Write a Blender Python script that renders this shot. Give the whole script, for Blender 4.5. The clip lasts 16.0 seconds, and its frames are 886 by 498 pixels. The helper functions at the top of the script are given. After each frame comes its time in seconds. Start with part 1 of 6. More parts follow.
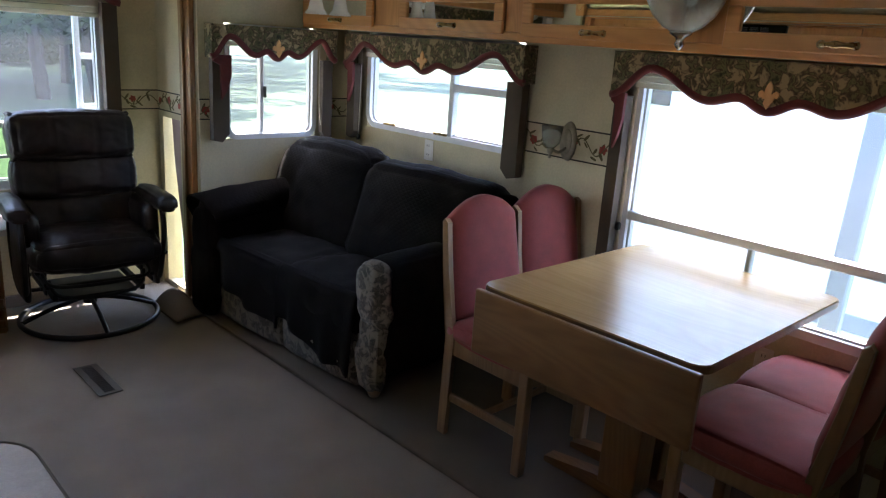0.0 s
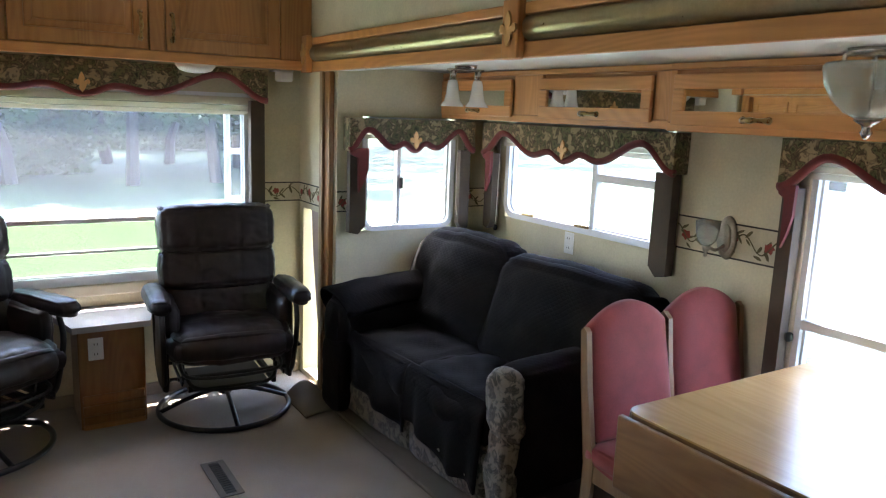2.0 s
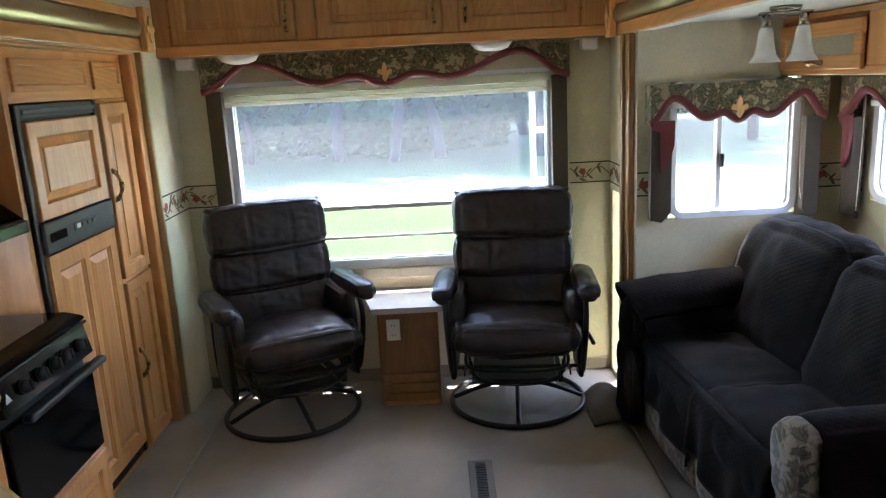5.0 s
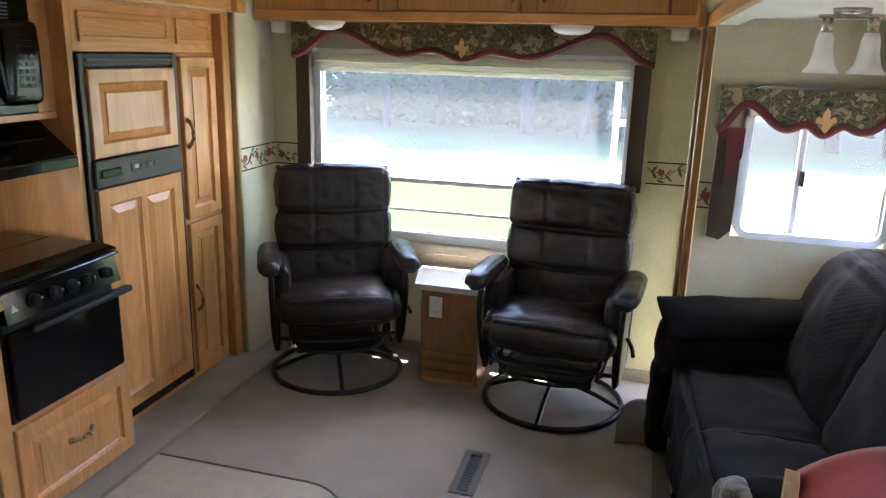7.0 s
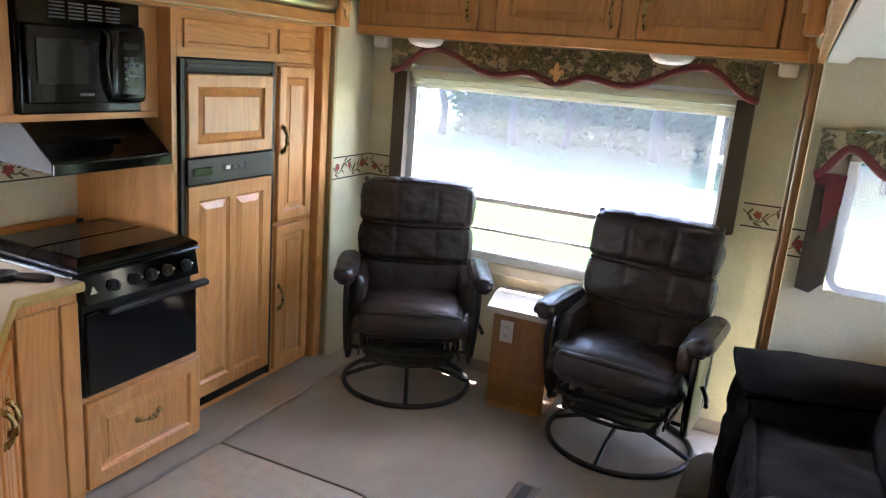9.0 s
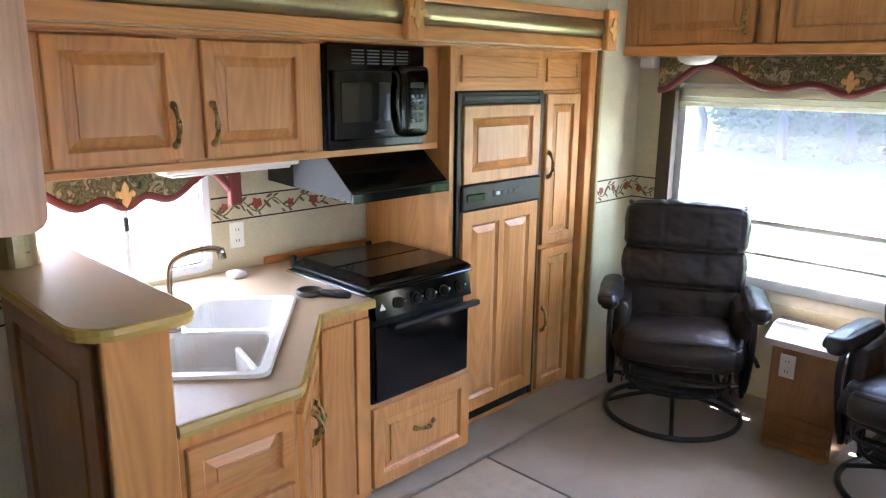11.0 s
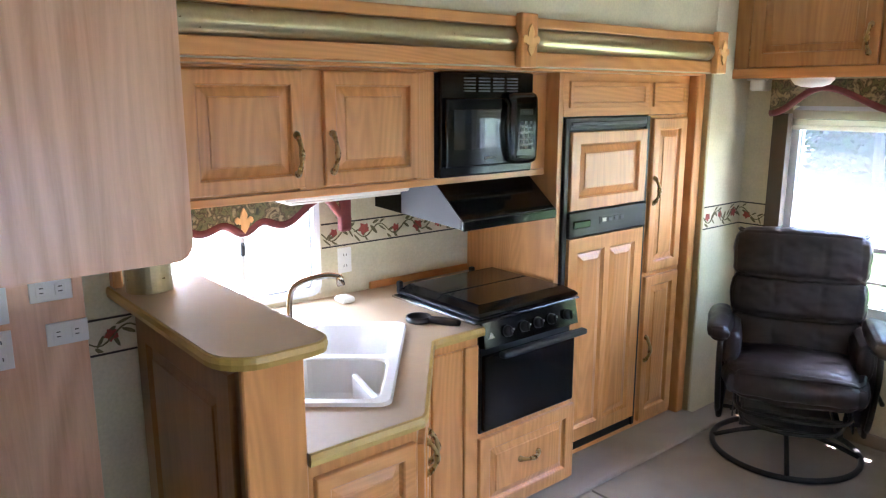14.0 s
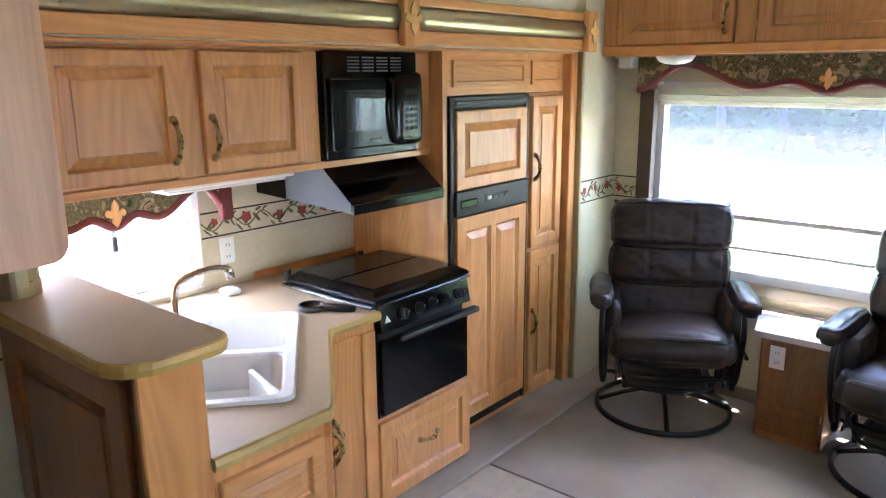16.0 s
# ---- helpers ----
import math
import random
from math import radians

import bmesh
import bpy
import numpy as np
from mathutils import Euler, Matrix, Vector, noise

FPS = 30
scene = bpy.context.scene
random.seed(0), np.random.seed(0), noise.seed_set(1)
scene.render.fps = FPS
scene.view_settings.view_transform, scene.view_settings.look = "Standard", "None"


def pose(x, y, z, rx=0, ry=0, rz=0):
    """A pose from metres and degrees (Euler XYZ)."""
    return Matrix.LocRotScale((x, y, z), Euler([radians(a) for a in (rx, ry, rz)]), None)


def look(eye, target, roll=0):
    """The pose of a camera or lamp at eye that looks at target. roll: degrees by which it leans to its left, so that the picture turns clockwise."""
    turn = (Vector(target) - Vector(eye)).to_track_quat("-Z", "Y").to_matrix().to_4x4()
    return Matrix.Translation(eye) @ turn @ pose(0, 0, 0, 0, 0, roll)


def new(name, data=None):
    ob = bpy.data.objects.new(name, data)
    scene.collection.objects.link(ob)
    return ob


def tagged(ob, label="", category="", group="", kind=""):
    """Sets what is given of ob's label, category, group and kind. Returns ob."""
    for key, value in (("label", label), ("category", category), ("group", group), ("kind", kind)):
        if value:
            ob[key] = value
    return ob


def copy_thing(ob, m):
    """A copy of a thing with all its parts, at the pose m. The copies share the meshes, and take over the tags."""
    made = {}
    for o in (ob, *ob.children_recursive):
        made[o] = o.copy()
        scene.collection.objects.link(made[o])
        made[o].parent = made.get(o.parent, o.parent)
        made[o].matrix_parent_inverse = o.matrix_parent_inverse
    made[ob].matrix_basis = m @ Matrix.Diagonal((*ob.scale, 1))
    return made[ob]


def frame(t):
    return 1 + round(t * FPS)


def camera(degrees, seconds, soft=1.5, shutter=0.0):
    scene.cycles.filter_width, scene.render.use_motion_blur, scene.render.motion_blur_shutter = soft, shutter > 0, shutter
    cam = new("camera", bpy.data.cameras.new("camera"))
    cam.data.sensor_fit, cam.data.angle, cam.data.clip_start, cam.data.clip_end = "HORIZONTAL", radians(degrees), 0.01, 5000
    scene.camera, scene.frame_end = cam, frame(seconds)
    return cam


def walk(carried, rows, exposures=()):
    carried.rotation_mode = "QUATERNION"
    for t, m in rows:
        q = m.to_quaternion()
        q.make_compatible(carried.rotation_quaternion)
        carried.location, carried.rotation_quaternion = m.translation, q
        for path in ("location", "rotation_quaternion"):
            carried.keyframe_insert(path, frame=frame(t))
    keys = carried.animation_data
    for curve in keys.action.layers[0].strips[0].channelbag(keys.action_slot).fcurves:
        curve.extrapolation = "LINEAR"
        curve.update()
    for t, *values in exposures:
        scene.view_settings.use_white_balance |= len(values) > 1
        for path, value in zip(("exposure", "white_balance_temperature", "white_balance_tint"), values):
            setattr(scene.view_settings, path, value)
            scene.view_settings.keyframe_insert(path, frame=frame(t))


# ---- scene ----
cam = camera(62.0, 16.0, soft=1.2)
PATH = [
    (0, (-0.217, 0.262, 1.586), (1.126, 1.641, 1.042), 3.9),
    (0.5, (-0.162, 0.303, 1.602), (1.102, 1.753, 1.056), 3.9),
    (1, (-0.11, 0.359, 1.615), (1.085, 1.879, 1.105), 4.5),
    (1.5, (-0.052, 0.4, 1.624), (1.069, 1.996, 1.18), 4.1),
    (2, (-0.022, 0.437, 1.637), (1.033, 2.097, 1.273), 2.2),
    (2.5, (0.036, 0.466, 1.633), (0.967, 2.203, 1.293), 0.2),
    (3, (0.156, 0.493, 1.656), (0.896, 2.322, 1.333), -0.9),
    (3.5, (0.273, 0.522, 1.671), (0.81, 2.415, 1.315), -1.1),
    (4, (0.402, 0.545, 1.678), (0.708, 2.483, 1.288), -1.5),
    (4.5, (0.546, 0.603, 1.66), (0.675, 2.556, 1.249), -2.0),
    (5, (0.695, 0.679, 1.672), (0.694, 2.628, 1.221), -3.0),
    (7.5, (1.49, 0.902, 1.701), (0.906, 2.741, 1.173), 3.1),
    (8, (1.531, 0.986, 1.702), (0.896, 2.819, 1.213), 4.1),
    (8.5, (1.58, 0.984, 1.72), (0.879, 2.793, 1.235), 4.4),
    (9, (1.588, 0.922, 1.722), (0.771, 2.681, 1.233), 4.6),
    (9.5, (1.581, 0.873, 1.721), (0.562, 2.518, 1.216), 3.5),
    (10, (1.56, 0.872, 1.732), (0.373, 2.396, 1.215), 2.6),
    (12.5, (1.503, 0.814, 1.743), (0.015, 2.096, 1.365), -1.3),
    (13, (1.477, 0.799, 1.747), (-0.04, 2.051, 1.387), -1.2),
    (13.5, (1.451, 0.783, 1.752), (-0.088, 2.0, 1.363), -0.8),
    (14, (1.417, 0.766, 1.761), (-0.091, 2.014, 1.349), 0.0),
    (14.5, (1.389, 0.755, 1.757), (-0.055, 2.076, 1.348), 0.4),
    (15, (1.373, 0.748, 1.76), (-0.01, 2.13, 1.337), -0.4),
    (15.5, (1.358, 0.742, 1.768), (0.028, 2.173, 1.338), -0.8),
    (16, (1.332, 0.738, 1.763), (0.077, 2.223, 1.297), -0.5),
]
EXPO = [(0.0, 3.62, 6250, 16), (0.5, 4.02, 6250, 16), (1.0, 4.20, 6250, 16), (2.0, 4.44, 6200, 15), (3.5, 4.48, 6150, 14), (5.0, 4.58, 6150, 14), (7.5, 4.82, 6380, 18), (9.0, 4.95, 6420, 19), (10.0, 5.12, 6300, 20), (12.5, 5.40, 5950, 20), (16.0, 5.40, 5950, 20)]
walk(cam, [(t, look(eye, target, roll)) for t, eye, target, roll in PATH], EXPO)

# ---------- world, sun and window light ----------
SUN_EL, SUN_AZ = 80.0, 34.0
world = bpy.data.worlds.new("sky")
scene.world = world
world.use_nodes = True
wn = world.node_tree
sky = wn.nodes.new("ShaderNodeTexSky")
sky.sky_type = "NISHITA"
sky.sun_disc = False
sky.sun_elevation, sky.sun_rotation = radians(SUN_EL), radians(SUN_AZ)
wn.links.new(sky.outputs[0], wn.nodes["Background"].inputs[0])
wn.nodes["Background"].inputs[1].default_value = 0.15

sun = new("sun", bpy.data.lights.new("sun", "SUN"))
sun.data.energy, sun.data.angle, sun.data.color = 3.4, radians(0.5), (1.0, 0.97, 0.92)
az, el = radians(SUN_AZ), radians(SUN_EL)
sun_way = Vector((math.sin(az) * math.cos(el), math.cos(az) * math.cos(el), math.sin(el)))
sun.matrix_world = look(sun_way * 30, (0, 0, 0))


def window_light(name, place, target, w, h, watts, colour=(0.92, 0.97, 1.0)):
    lamp = new(name, bpy.data.lights.new(name, "AREA"))
    lamp.data.shape, lamp.data.size, lamp.data.size_y = "RECTANGLE", w, h
    lamp.data.energy, lamp.data.color = watts, colour
    lamp.matrix_world = look(place, target)
    return lamp


window_light("daylight_sink", (-1.52, 1.93, 1.13), (0.0, 1.93, 1.13), 1.2, 0.8, 1.15, (0.86, 0.93, 1.0))

# ---------- materials ----------


def material(name):
    m = bpy.data.materials.new(name)
    m.use_nodes = True
    return m, m.node_tree, m.node_tree.nodes["Principled BSDF"]


def node(nt, kind, **values):
    n = nt.nodes.new("ShaderNode" + kind)
    for key, v in values.items():
        n.inputs[key].default_value = v
    return n


def ramp(nt, fac, stops):
    r = nt.nodes.new("ShaderNodeValToRGB")
    e = r.color_ramp.elements
    while len(e) < len(stops):
        e.new(0.5)
    for el_, (pos, col) in zip(e, stops):
        el_.position, el_.color = pos, (*col, 1)
    nt.links.new(fac, r.inputs[0])
    return r.outputs[0]


def bump(nt, bsdf, height, strength, dist):
    b = node(nt, "Bump", Strength=strength, Distance=dist)
    nt.links.new(height, b.inputs["Height"])
    nt.links.new(b.outputs[0], bsdf.inputs["Normal"])


def scaled(nt, s):
    tc = nt.nodes.new("ShaderNodeTexCoord")
    mp = nt.nodes.new("ShaderNodeMapping")
    mp.inputs["Scale"].default_value = s
    nt.links.new(tc.outputs["Object"], mp.inputs[0])
    return mp.outputs[0]


def plain(name, col, rough=0.5, metal=0.0, var=0.12, scale=9.0, bmp=0.15, fine=180.0, dist=0.001, coat=0.0, sheen=0.0):
    """Colour with broad stains, fine grain and relief."""
    m, nt, b = material(name)
    v = scaled(nt, (1, 1, 1))
    big = node(nt, "TexNoise", Scale=scale, Detail=5.0)
    small = node(nt, "TexNoise", Scale=fine, Detail=3.0)
    for n in (big, small):
        nt.links.new(v, n.inputs["Vector"])
    lo = tuple(c * (1 - var) for c in col)
    hi = tuple(min(1, c * (1 + var)) for c in col)
    mix = nt.nodes.new("ShaderNodeMath")
    mix.operation = "MULTIPLY_ADD"
    nt.links.new(small.outputs[0], mix.inputs[0])
    mix.inputs[1].default_value = 0.4
    add = nt.nodes.new("ShaderNodeMath")
    add.operation = "MULTIPLY"
    nt.links.new(big.outputs[0], add.inputs[0])
    add.inputs[1].default_value = 0.6
    nt.links.new(add.outputs[0], mix.inputs[2])
    nt.links.new(ramp(nt, mix.outputs[0], [(0.3, lo), (0.7, hi)]), b.inputs["Base Color"])
    rr = nt.nodes.new("ShaderNodeMapRange")
    rr.inputs["To Min"].default_value, rr.inputs["To Max"].default_value = rough * 0.8, min(1, rough * 1.2)
    nt.links.new(big.outputs[0], rr.inputs[0])
    nt.links.new(rr.outputs[0], b.inputs["Roughness"])
    b.inputs["Metallic"].default_value = metal
    b.inputs["Coat Weight"].default_value = coat
    b.inputs["Sheen Weight"].default_value = sheen
    if bmp:
        bump(nt, b, small.outputs[0], bmp, dist)
    return m


def oak(name, axis, tone=1.0, fine=20.0, swirl=0.9, dark=(0.45, 0.180, 0.047), light=(0.76, 0.362, 0.118), figure=0.08, ringed=3.4, stretch=0.14, turns_=190.0, boards=0.3):
    """Honey oak with the grain along one axis, boards of slightly different tone and open pores."""
    m, nt, b = material(name)
    s = [fine] * 3
    s["xyz".index(axis)] = fine / 16
    v = scaled(nt, s)
    grain = node(nt, "TexNoise", Scale=1.0, Detail=6.0, Roughness=0.65, Distortion=swirl)
    s2 = [150.0, 150.0, 150.0]
    s2["xyz".index(axis)] = 5.0
    pores = node(nt, "TexNoise", Scale=1.0, Detail=2.0)
    s3 = [7.0, 7.0, 7.0]
    s3["xyz".index(axis)] = 0.25
    board = node(nt, "TexNoise", Scale=1.0, Detail=1.0)
    nt.links.new(v, grain.inputs["Vector"])
    nt.links.new(scaled(nt, s2), pores.inputs["Vector"])
    nt.links.new(scaled(nt, s3), board.inputs["Vector"])
    a = nt.nodes.new("ShaderNodeMath")
    a.operation = "MULTIPLY_ADD"
    nt.links.new(pores.outputs[0], a.inputs[0])
    a.inputs[1].default_value = 0.07
    # growth rings, cut lengthwise into tall arches
    s4 = [ringed] * 3
    s4["xyz".index(axis)] = ringed * stretch
    body = node(nt, "TexNoise", Scale=1.0, Detail=1.5, Roughness=0.4, Distortion=0.3)
    nt.links.new(scaled(nt, s4), body.inputs["Vector"])
    turns = nt.nodes.new("ShaderNodeMath")
    turns.operation = "MULTIPLY"
    turns.inputs[1].default_value = turns_
    nt.links.new(body.outputs[0], turns.inputs[0])
    rings_ = nt.nodes.new("ShaderNodeMath")
    rings_.operation = "SINE"
    nt.links.new(turns.outputs[0], rings_.inputs[0])
    fig = nt.nodes.new("ShaderNodeMath")
    fig.operation = "MULTIPLY_ADD"
    nt.links.new(rings_.outputs[0], fig.inputs[0])
    fig.inputs[1].default_value = figure * 0.5
    c = nt.nodes.new("ShaderNodeMath")
    c.operation = "MULTIPLY_ADD"
    nt.links.new(board.outputs[0], c.inputs[0])
    c.inputs[1].default_value = boards
    g = nt.nodes.new("ShaderNodeMath")
    g.operation = "MULTIPLY"
    nt.links.new(grain.outputs[0], g.inputs[0])
    g.inputs[1].default_value = 0.34
    nt.links.new(g.outputs[0], fig.inputs[2])
    nt.links.new(fig.outputs[0], c.inputs[2])
    nt.links.new(c.outputs[0], a.inputs[2])
    dk, lt = tuple(x * tone for x in dark), tuple(min(1, x * tone) for x in light)
    ctr = 0.205 + boards * 0.5
    mid = tuple((p + q) / 2 for p, q in zip(dk, lt))
    nt.links.new(ramp(nt, a.outputs[0], [(ctr - 0.19, dk), (ctr - 0.03, mid), (ctr + 0.15, lt)]), b.inputs["Base Color"])
    b.inputs["Roughness"].default_value = 0.34
    b.inputs["Coat Weight"].default_value = 0.25
    b.inputs["Coat Roughness"].default_value = 0.25
    bump(nt, b, pores.outputs[0], 0.08, 0.0005)
    return m


def patterned(name, stops, scale, rough=0.9, warp=1.5, bmp=0.3):
    """Woven fabric with an irregular leafy pattern."""
    m, nt, b = material(name)
    v = scaled(nt, (1, 1, 1))
    n = node(nt, "TexNoise", Scale=scale, Detail=2.5, Roughness=0.6, Distortion=warp)
    w = node(nt, "TexVoronoi", Scale=scale * 0.9)
    weave = node(nt, "TexNoise", Scale=600.0, Detail=1.0)
    for k in (n, w, weave):
        nt.links.new(v, k.inputs["Vector"])
    mx = nt.nodes.new("ShaderNodeMath")
    mx.operation = "MULTIPLY_ADD"
    nt.links.new(w.outputs[0], mx.inputs[0])
    mx.inputs[1].default_value = 0.35
    nt.links.new(n.outputs[0], mx.inputs[2])
    nt.links.new(ramp(nt, mx.outputs[0], stops), b.inputs["Base Color"])
    b.inputs["Roughness"].default_value = rough
    b.inputs["Sheen Weight"].default_value = 0.2
    bump(nt, b, weave.outputs[0], bmp, 0.001)
    return m


def quilted(name, col):
    """Dark cloth stitched in small diamonds."""
    m, nt, b = material(name)
    tc = nt.nodes.new("ShaderNodeTexCoord")
    sep = nt.nodes.new("ShaderNodeSeparateXYZ")
    nt.links.new(tc.outputs["Object"], sep.inputs[0])

    def op(kind, p, q=None):
        n = nt.nodes.new("ShaderNodeMath")
        n.operation = kind
        for slot, val in zip(n.inputs, (p, q)):
            if val is None:
                continue
            if isinstance(val, float):
                slot.default_value = val
            else:
                nt.links.new(val, slot)
        return n.outputs[0]
    s = op("ADD", sep.outputs[0], sep.outputs[2])
    one = op("ABSOLUTE", op("SINE", op("MULTIPLY", op("ADD", sep.outputs[1], s), 92.0)))
    two = op("ABSOLUTE", op("SINE", op("MULTIPLY", op("SUBTRACT", sep.outputs[1], s), 92.0)))
    h = op("POWER", op("MINIMUM", one, two), 0.5)
    n = node(nt, "TexNoise", Scale=14.0, Detail=4.0)
    nt.links.new(tc.outputs["Object"], n.inputs["Vector"])
    nt.links.new(ramp(nt, n.outputs[0], [(0.3, tuple(c * 0.75 for c in col)), (0.7, tuple(c * 1.3 for c in col))]), b.inputs["Base Color"])
    b.inputs["Roughness"].default_value = 0.85
    b.inputs["Specular IOR Level"].default_value = 0.08
    b.inputs["Sheen Weight"].default_value = 0.015
    b.inputs["Sheen Roughness"].default_value = 0.4
    bump(nt, b, h, 0.16, 0.005)
    return m


def leather(name, col):
    m, nt, b = material(name)
    v = scaled(nt, (1, 1, 1))
    cell = node(nt, "TexVoronoi", Scale=420.0)
    wrinkle = node(nt, "TexNoise", Scale=16.0, Detail=5.0, Distortion=1.0)
    for k in (cell, wrinkle):
        nt.links.new(v, k.inputs["Vector"])
    nt.links.new(ramp(nt, wrinkle.outputs[0], [(0.3, tuple(c * 0.7 for c in col)), (0.7, tuple(c * 1.35 for c in col))]), b.inputs["Base Color"])
    b.inputs["Roughness"].default_value = 0.40
    mx = nt.nodes.new("ShaderNodeMath")
    mx.operation = "MULTIPLY_ADD"
    nt.links.new(cell.outputs[0], mx.inputs[0])
    mx.inputs[1].default_value = 0.15
    nt.links.new(wrinkle.outputs[0], mx.inputs[2])
    bump(nt, b, mx.outputs[0], 0.16, 0.006)
    return m


def glass_like(name, col, rough=0.02, ior=1.45):
    m, nt, b = material(name)
    b.inputs["Base Color"].default_value = (*col, 1)
    b.inputs["Roughness"].default_value = rough
    b.inputs["Transmission Weight"].default_value = 1.0
    b.inputs["IOR"].default_value = ior
    return m


OAK = {a: oak("oak_grain_" + a, a) for a in "xyz"}
# oak at under half tone: browner wood, with shade put into the colour
OAK_BROWN_SHADE = oak("brown_shaded_oak", "z", 0.46)
# same honey oak at 0.7 tone, a shaded copy for backlit and recessed parts
OAK_SHADED = {a: oak("shaded_oak_" + a, a, 0.70) for a in "xyz"}
PANEL = oak("oak_print_panel", "z", 1.0, 26.0, 1.6, (0.56, 0.275, 0.15), (0.92, 0.59, 0.375), 0.12, 1.6, 0.16, 150.0, 0.08)
TABLE = oak("table_laminate", "y", dark=(0.52, 0.31, 0.115), light=(0.70, 0.46, 0.20))
CHAIRWOOD = oak("chair_wood", "z", dark=(0.21, 0.115, 0.052), light=(0.36, 0.22, 0.11))
# brown wood of leaf and base, darkened further for the shade below the top
TABLE_DK_SHADE = {a: oak("brown_shaded_table_oak_" + a, a, dark=(0.17, 0.078, 0.026), light=(0.30, 0.155, 0.058)) for a in "xyz"}
WALLPAPER = plain("mottled_wallpaper", (0.60, 0.54, 0.365), 0.75, var=0.14, scale=5.0, bmp=0.2, fine=90.0)
CEIL = plain("white_ceiling_vinyl", (0.80, 0.79, 0.75), 0.6, var=0.03, bmp=0.25, fine=60.0)
CARPET = plain("beige_carpet", (0.32, 0.26, 0.197), 0.95, var=0.22, scale=4.0, bmp=0.9, fine=420.0, dist=0.004, sheen=0.2)
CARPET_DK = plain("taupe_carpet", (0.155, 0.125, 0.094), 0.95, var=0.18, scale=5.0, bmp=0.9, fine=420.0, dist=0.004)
VINYL = plain("tan_vinyl", (0.43, 0.36, 0.27), 0.5, var=0.14, scale=16.0, bmp=0.12, fine=120.0)
LAMINATE = plain("tan_laminate", (0.44, 0.325, 0.205), 0.5, var=0.07, scale=40.0, bmp=0.03, fine=400.0)
LAM_EDGE = plain("ochre_laminate_edge", (0.50, 0.33, 0.085), 0.38, var=0.08, scale=30.0, bmp=0.03)
LEATHER = leather("dark_brown_leather", (0.0185, 0.0105, 0.0082))
QUILT = quilted("charcoal_quilted_cover", (0.0100, 0.0074, 0.0060))
FLORAL = patterned("faded_floral_upholstery", [(0.36, (0.025, 0.022, 0.016)), (0.48, (0.11, 0.092, 0.062)), (0.60, (0.045, 0.04, 0.027)), (0.74, (0.21, 0.175, 0.125))], 21.0)
VALANCE = patterned("green_leaf_brocade", [(0.38, (0.018, 0.019, 0.009)), (0.48, (0.065, 0.07, 0.027)), (0.58, (0.155, 0.15, 0.066)), (0.66, (0.05, 0.033, 0.015)), (0.80, (0.35, 0.28, 0.155))], 23.0)
DRAPE = plain("olive_drape", (0.066, 0.046, 0.028), 0.9, var=0.2, scale=30.0, bmp=0.4, sheen=0.2)
BURGUNDY = plain("burgundy_piping", (0.135, 0.021, 0.019), 0.8, var=0.2, scale=40.0, bmp=0.3, sheen=0.1)
ROLL = plain("olive_gold_satin", (0.46, 0.385, 0.225), 0.30, metal=0.85, var=0.10, scale=45.0, bmp=0.0, fine=160.0)
ROSE = plain("rose_velour", (0.31, 0.062, 0.055), 0.8, var=0.25, scale=14.0, bmp=0.4, fine=260.0, sheen=0.15)
STEEL_BLACK = plain("black_painted_steel", (0.014, 0.013, 0.013), 0.38, var=0.2, bmp=0.05)
BLACK = plain("black_enamel", (0.004, 0.004, 0.0045), 0.10, var=0.15, bmp=0.02, coat=0.0)
BLACK_MATT = plain("black_plastic", (0.008, 0.008, 0.0085), 0.40, var=0.15, bmp=0.1)
GREY_STEEL = plain("grey_painted_steel", (0.055, 0.057, 0.065), 0.45, metal=0.0, var=0.06, bmp=0.03)
DARK_GLASS = plain("dark_glass", (0.018, 0.02, 0.022), 0.05, var=0.05, bmp=0.0, coat=0.5)
BRASS = plain("antique_brass", (0.40, 0.27, 0.11), 0.28, metal=1.0, var=0.25, scale=60.0, bmp=0.05)
PEWTER = plain("dull_pewter", (0.40, 0.36, 0.29), 0.48, metal=1.0, var=0.2, scale=40.0, bmp=0.05)
NICKEL = plain("brushed_nickel", (0.46, 0.42, 0.37), 0.25, metal=1.0, var=0.12, bmp=0.05)
CHROME = plain("worn_chrome", (0.55, 0.50, 0.44), 0.14, metal=1.0, var=0.08, bmp=0.02)
ALU = plain("white_aluminium_frame", (0.74, 0.76, 0.78), 0.4, var=0.05, bmp=0.04)
ALU_GREY = plain("grey_aluminium", (0.58, 0.58, 0.57), 0.4, metal=0.2, var=0.08, bmp=0.04)
WHITE = plain("white_plastic", (0.78, 0.77, 0.73), 0.35, var=0.03, bmp=0.03)
SHADE_FAB = plain("ivory_pleated_shade", (0.62, 0.57, 0.47), 0.9, var=0.06, scale=30.0, bmp=0.3)
nt_ = SHADE_FAB.node_tree
glow_ = node(nt_, "BsdfTranslucent", Color=(0.85, 0.80, 0.68, 1))
both_ = node(nt_, "MixShader", Fac=0.45)
nt_.links.new(nt_.nodes["Principled BSDF"].outputs[0], both_.inputs[1])
nt_.links.new(glow_.outputs[0], both_.inputs[2])
nt_.links.new(both_.outputs[0], nt_.nodes["Material Output"].inputs[0])
PORCELAIN = plain("white_acrylic_sink", (0.80, 0.80, 0.79), 0.2, var=0.03, bmp=0.01, coat=0.3)
TOP_LILAC = plain("pale_grey_laminate", (0.56, 0.52, 0.52), 0.22, var=0.04, bmp=0.02)
SEAL = plain("pink_rubber_seal", (0.44, 0.32, 0.31), 0.6, var=0.1, bmp=0.1)
